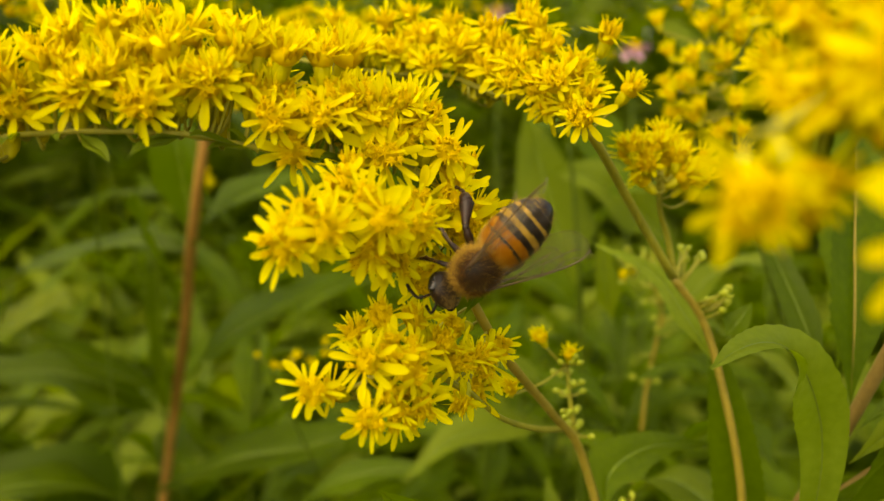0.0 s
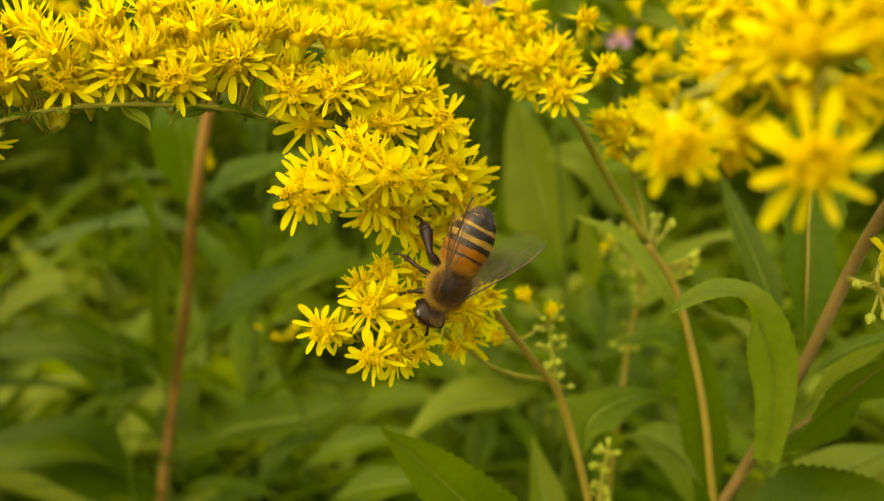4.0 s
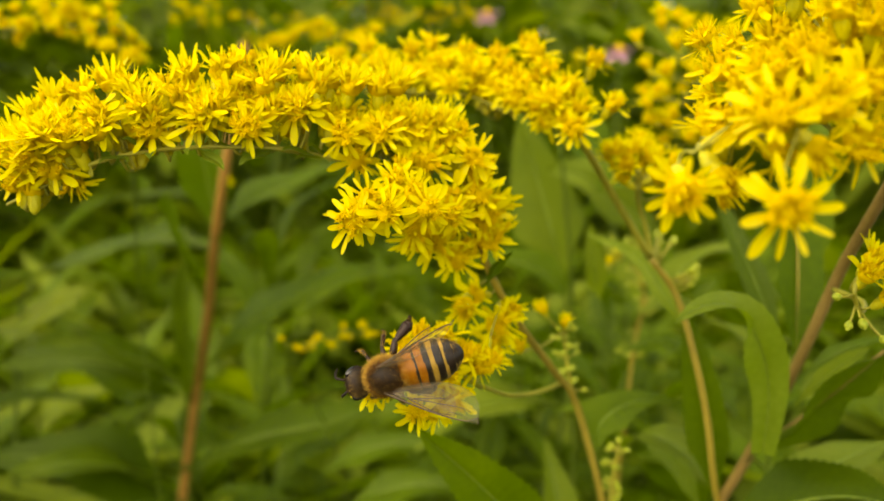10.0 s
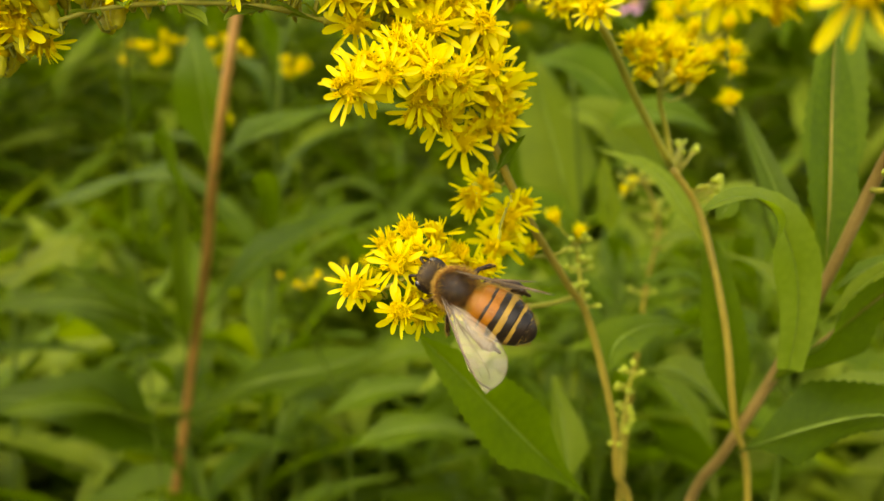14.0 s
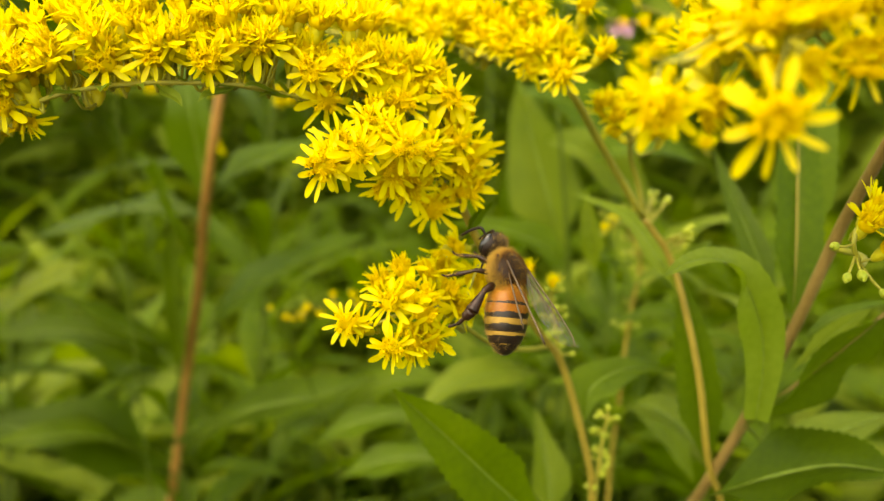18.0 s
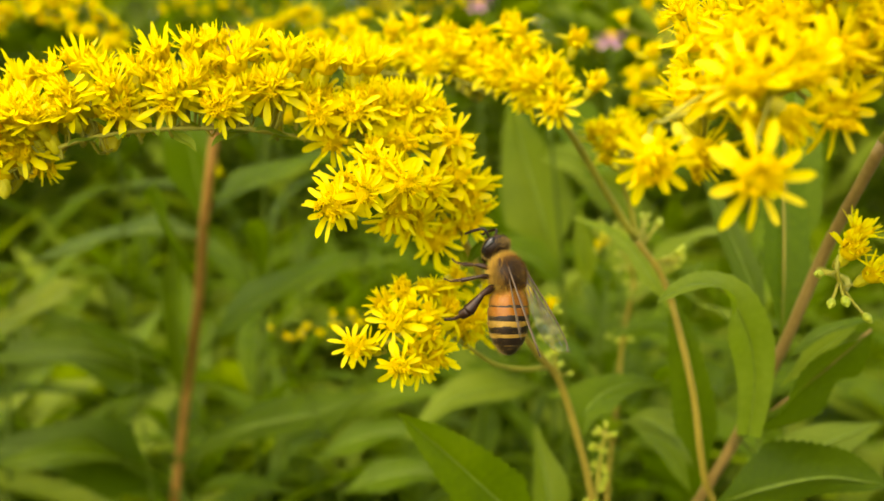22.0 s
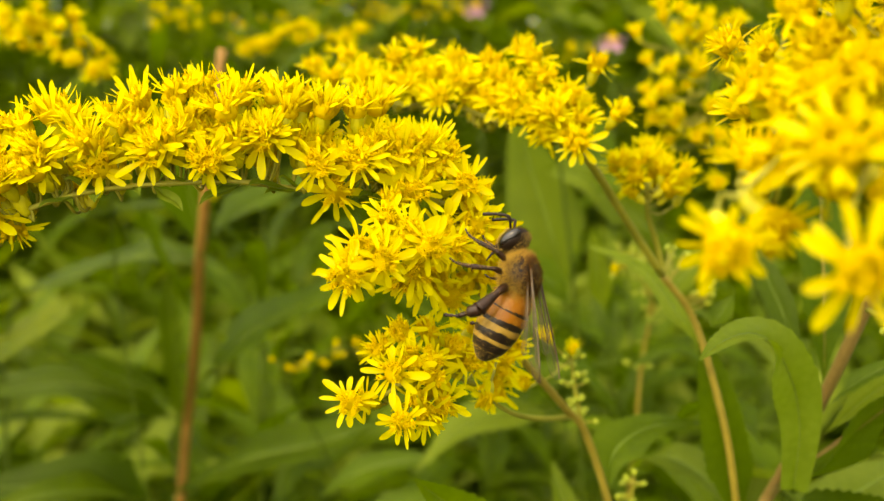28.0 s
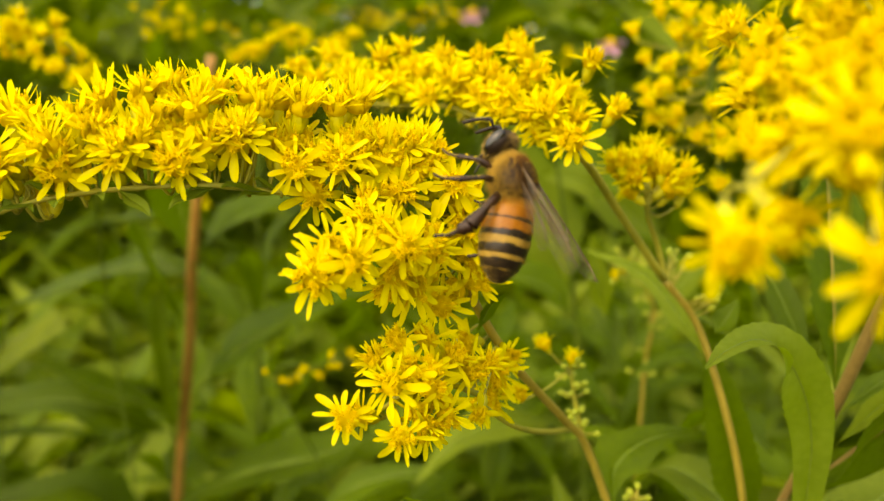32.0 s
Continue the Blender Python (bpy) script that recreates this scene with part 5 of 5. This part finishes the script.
LEGS = []
for s in (-1, 1):
    LEGS.append(leg(pose(0, 0, 0), [(1.2, 0.8 * s, -1.2), (2.2, 2.0 * s, -1.9), (2.9, 2.3 * s, -3.4), (3.5, 2.2 * s, -4.4), (4.2, 2.1 * s, -4.9)], (0.25, 0.2, 0.17)))
    LEGS.append(leg(pose(0, 0, 0), [(0.1, 1.0 * s, -1.3), (0.2, 2.9 * s, -1.6), (0.2, 3.9 * s, -3.3), (0.4, 4.2 * s, -4.6), (0.9, 4.3 * s, -5.4)], (0.26, 0.22, 0.18)))
    LEGS.append(leg(pose(0, 0, 0), [(-1.0, 1.0 * s, -1.2), (-2.0, 2.9 * s, -1.5), (-3.6, 3.6 * s, -3.2), (-4.1, 3.7 * s, -5.0), (-3.9, 3.8 * s, -6.4)], (0.36, 0.34, 0.3), True))


# ---- movement ----
BEE = [
    (0, 3, -1.7, 70, -0.77, -0.63, 0.05, 0.25, -0.38, -0.89),
    (1, 2, -4.2, 69.7, -0.84, -0.54, 0.05, 0.2, -0.38, -0.9),
    (2, 0.2, -5.5, 69.3, -0.67, -0.74, 0.05, 0.3, -0.33, -0.9),
    (3, 0.8, -6.4, 69, -0.55, -0.83, 0.05, 0.35, -0.28, -0.9),
    (6, 1.1, -10.1, 68, -0.39, -0.92, 0.05, 0.4, -0.22, -0.89),
    (7, -3.6, -6.3, 67.5, -0.97, 0.06, -0.18, 0.18, 0.68, -0.7),
    (8, -4.5, -6.8, 66, -0.97, 0.05, -0.18, 0.18, 0.72, -0.66),
    (9, -7.9, -7.3, 64, -0.94, -0.31, 0.15, -0.33, 0.67, -0.66),
    (10, -9.8, -15.3, 63, -0.96, -0.27, 0.11, -0.08, -0.12, -0.99),
    (11, -12.4, -19.2, 63, -0.88, -0.46, 0.08, -0.13, 0.08, -0.99),
    (12, -6.9, -20.5, 63, -0.37, -0.93, 0.05, 0.03, -0.07, -1),
    (13, -5.4, -20.3, 61, -0.88, -0.32, 0.35, -0.12, -0.56, -0.82),
    (14.5, -1.1, -17.9, 64, -0.67, 0.54, 0.5, 0.05, 0.71, -0.7),
    (16, 3.7, -13.1, 67, -0.14, 0.9, 0.42, 0.92, 0.28, -0.28),
    (16.5, 6.2, -11.6, 66.6, 0.42, 0.80, 0.42, 0.70, -0.10, -0.6),
    (17, 7.4, -10.8, 66.3, 0.02, 0.92, 0.39, 0.86, 0.18, -0.48),
    (18, 6.1, -10.1, 65.7, -0.23, 0.88, 0.42, 0.68, 0.45, -0.57),
    (19, 4.8, -8, 65, -0.36, 0.87, 0.35, 0.64, 0.5, -0.59),
    (20, 5.5, -9, 65, -0.12, 0.94, 0.31, 0.71, 0.3, -0.64),
    (21, 5.5, -8.4, 65, -0.29, 0.87, 0.4, 0.66, 0.48, -0.57),
    (22, 6, -6.9, 65, -0.19, 0.95, 0.24, 0.7, 0.3, -0.65),
    (23, 3.1, -6.4, 66, -0.69, 0.72, 0.06, 0.58, 0.6, -0.55),
    (23.5, 1.7, -6.7, 66, -0.72, 0.68, 0.12, 0.5, 0.63, -0.6),
    (24, -1.1, -5.1, 66, -0.7, 0.71, 0.11, 0.49, 0.58, -0.65),
    (24.5, 2.9, -3.6, 65, -0.22, 0.97, 0.09, 0.86, 0.24, -0.46),
    (25, 2.5, -2, 64.3, -0.29, 0.95, 0.09, 0.85, 0.3, -0.44),
    (26, 1.8, -2.7, 63, -0.2, 0.97, 0.16, 0.89, 0.25, -0.38),
    (28.5, 5.2, 0.3, 62.2, 0.09, 0.98, 0.19, 0.93, -0.01, -0.37),
    (29, 5.5, 0.6, 62, 0.01, 0.97, 0.25, 0.93, 0.08, -0.37),
    (30, 5.1, 0.4, 61.3, 0.01, 0.96, 0.29, 0.91, 0.11, -0.4),
    (31, 5.4, 5.1, 60.7, -0.04, 0.94, 0.33, 0.89, 0.19, -0.43),
    (32, 4.9, 8.1, 60, -0.06, 0.97, 0.24, 0.9, 0.15, -0.4),
]

# abdomen curl in degrees, by time
CURL = [(0, -5), (6, -5), (7, 0), (9, -5), (10, -10), (12, -5), (13, -10), (16, -38), (17, -42), (18, -25), (19, -20), (22, -18), (23, -10), (24, -8), (24.5, -18), (26, -22), (28.5, -30), (30, -31), (31, -28), (32, -20)]
# wings, by time: spread and lift of its left pair, then of its right pair, in degrees
SPREAD = [(0, 27, -4, 17, 12), (1, 29, -4, 18, 12), (3, 34, -2, 18, 12), (6, 38, 0, 18, 14), (6.5, 45, 2, 40, 5), (7, 38, 4, 42, 4), (8.5, 32, 4, 40, 4), (9, 10, 6, 52, 10), (10, 34, 2, 18, 14), (11, 34, 14, 32, 14), (12, 36, 12, 34, 12), (13, 40, -4, 18, 14), (16, 10, 12, 10, 12), (18, 8, 13, 12, 11), (22, 8, 12, 12, 10), (23, 12, 4, 30, 8), (23.5, 15, 6, 40, 8), (24, 24, 6, 36, 8), (25, 10, 6, 18, 6), (28.5, 10, 8, 18, 8), (31, 12, 14, 16, 12), (32, 16, 22, 20, 18)]
# the same for the turn of each pair about its own length
ROLL = [(0, 0, 104), (6, 0, 104), (6.5, 0, 0), (9, 0, 0), (10, 0, 80), (11, 80, 80), (12, 84, 84), (13, 0, 100), (16, -30, 0), (22, -30, 0), (23, 0, 0), (24, 0, 0), (25, -25, 0), (32, -25, 0)]
# side sprays: seconds, shift right, shift up in millimetres, turn in degrees
LOWER = [
    (0, 0, 0, 0),
    (0.5, 0, -0.1, 0),
    (1, -1.1, -0.3, 0),
    (1.5, -0.9, -0.6, 0),
    (2, -0.7, -1, 0),
    (2.5, -0.2, -0.9, 0),
    (3, 0, -0.8, -2),
    (3.5, -0.2, -0.4, -2),
    (5.5, -0.6, -0.7, 0),
    (6, -0.6, -0.3, 0),
    (6.5, -0.5, -0.3, 0),
    (7, -0.5, -0.8, 0),
    (7.5, 0.2, -0.8, 0),
    (8, -0.1, -1.6, 0),
    (8.5, 0.1, -1.8, 0),
    (9, 0.2, -1.8, 0),
    (10, -0.6, -5.8, 0),
    (11, -1.4, -6.8, 0),
    (12, -2.3, -4.7, 0),
    (13, -1.5, -6.9, 0),
    (13.5, -2.6, -7.5, 0),
    (15.5, -0.6, -5.7, -7),
    (16, -0.3, -5.8, -5),
    (16.5, -0.4, -3.9, -5),
    (17, -0.1, -3.7, -3),
    (17.5, -0.1, -3.6, -2),
    (18, 0.1, -3.8, -2),
    (18.5, 0.2, -4.3, 0),
    (19, 0.2, -3.9, -1),
    (19.5, 0.3, -4, -1),
    (20, 0.4, -3.8, 0),
    (20.5, 0.5, -3.7, 0),
    (21, 0.3, -3.7, 1),
    (21.5, 0.2, -3.6, 1),
    (22, -0.1, -2.8, 1),
    (22.5, 0, -3, 1),
    (23, 0, -3, 1),
    (23.5, -0.6, -3.4, 2),
    (24, -0.9, -3.7, 1),
    (24.5, -1.4, -1.8, 0),
    (25, -1.9, -0.2, -1),
    (25.5, -1.7, -0.8, 2),
    (26, -2.4, -0.5, 2),
    (26.5, -1.4, -0.9, 3),
    (28.5, -1.5, -0.5, 5),
    (29, -1.2, -0.9, 7),
    (29.5, -0.7, -0.7, 5),
    (30, -0.6, -0.9, 5),
    (30.5, -0.6, -0.5, 5),
    (31, -0.2, -1, 6),
    (31.5, -0.2, -1, 5),
    (32, -0.2, -0.5, 5),
]
UPPER = [
    (0, 0, 0, 0),
    (0.5, -0.1, 0.2, 0),
    (1, 0.3, 0.4, 2),
    (1.5, 0.2, -0, 2),
    (2, 0.2, 0.2, 2),
    (2.5, -0.2, 0.3, 2),
    (3, -0.3, 0.1, 0),
    (3.5, -0.3, 0.2, 0),
    (5.5, 0.4, 0.5, 0),
    (6, -0.1, 0.2, 0),
    (6.5, -0.2, 0.2, -2),
    (7, -0.1, 0.2, -2),
    (7.5, -0.3, 0.2, -2),
    (8, -0.2, 0.2, 0),
    (8.5, -0.5, 0.1, 0),
    (9, -0.6, 0.1, -5),
    (9.5, -0.3, 0.6, -3),
    (10, -0.6, 0.6, -5),
    (10.5, -0.5, 0.4, -1),
    (11, -0.4, 0.4, -3),
    (11.5, -0.5, 0.4, -3),
    (12, -0.5, 0.4, -2),
    (12.5, -0.5, 0.2, -3),
    (13, -0.4, -0.1, -1),
    (13.5, -0.5, 0, 0),
    (15.5, -0.4, 0.1, -3),
    (16, -0.4, 0.2, -1),
    (16.5, -0.3, 0.2, -2),
    (17, -0.2, 0.2, -2),
    (17.5, -0.1, 0.4, -2),
    (18, 0, 0.3, 0),
    (18.5, -0.2, 0.4, 1),
    (19, -0.1, 0.4, 0),
    (19.5, -0.1, 0.4, 0),
    (20, -0.1, 0.5, 3),
    (20.5, -0.1, 0.6, 1),
    (21, -0.2, 0.6, 3),
    (21.5, -0.1, 0.5, 3),
    (22, -0.2, 0.5, 3),
    (22.5, -0.2, 0.4, 2),
    (23, -0.2, 0.7, 1),
    (23.5, -0.2, 0.6, 1),
    (24, -0, 0.7, 3),
    (24.5, 0.5, -0.4, 0),
    (25, 0.8, -1, 0),
    (25.5, 0.5, -0.9, 0),
    (26, 0.7, -0.9, 0),
    (26.5, 0.5, -0.4, -2),
    (28.5, 0.8, 0.1, 4),
    (29, 1.7, -1, -3),
    (29.5, 1.3, -0.9, -3),
    (30, 1, -1.1, -3),
    (30.5, 1, -0.8, -5),
    (31, 0.4, 0.5, 2),
    (31.5, 0.3, 0.5, 3),
    (32, -0.1, 0.6, 1),
]


def bee_pose(u, v, d, fu, fv, fd, su, sv, sd):
    x, z = way(fu, fv, fd), way(su, sv, sd)
    z = (z - x * x.dot(z)).normalized()
    y = z.cross(x)
    m = Matrix((x, y, z)).transposed().to_4x4()
    return Matrix.Translation(at(u, v, d)) @ m


def swayed(ob, du, dv, turn, centre):
    c = at(*centre)
    axis = way(0, 0, -1)
    return Matrix.Translation(c + PLAN.to_3x3() @ Vector((du, 0, dv)) / 1000) @ Matrix.Rotation(radians(turn), 4, axis) @ Matrix.Translation(-c) @ Matrix.Translation(ob)


def motions():
    walk(bee, [(r[0], bee_pose(*r[1:])) for r in BEE])
    for ob, s, fore in WINGS:
        base = ob.matrix_basis.translation.copy()
        walk(ob, [(r[0], Matrix.Translation(base) @ pose(0, 0, 0, 0, 0, -s * (r[1 if s > 0 else 3] + (0 if fore else 10))) @ pose(0, 0, 0, 0, r[2 if s > 0 else 4] - (0 if fore else 3), 0) @ pose(0, 0, 0, -s * np.interp(r[0], [q[0] for q in ROLL], [q[1 if s > 0 else 2] for q in ROLL]), 0, 0)) for r in SPREAD])
    for k, ob in enumerate(LEGS):
        rows = []
        for t in range(0, 33):
            rows.append((t, pose(0, 0, 0, 5 * math.sin(t * 1.9 + k * 2.1), 6 * math.sin(t * 1.3 + k * 1.7), 7 * math.sin(t * 1.1 + k))))
        walk(ob, rows)
    walk(abdomen, [(t, pose(-0.0014, 0, -0.0002, 0, c, 0)) for t, c in CURL])
    base = main_plant.matrix_basis.translation
    rows = []
    for t, du, dv, a in LOWER:
        d = at(HOLD[0] + du, HOLD[1] + dv, HOLD[2]) - at(*NODE)
        rows.append((t, Matrix.Translation(at(*NODE) - base) @ d.to_track_quat("X", "Z").to_matrix().to_4x4()))
    walk(spray_stalk, rows)
    for ob, rows, centre in ((lower_spray, LOWER, B_HEADS[0]), (upper_spray, UPPER, U_HEADS[2])):
        o = ob.matrix_basis.translation.copy()
        walk(ob, [(t, swayed(o, du, dv, a, centre)) for t, du, dv, a in rows])


motions()
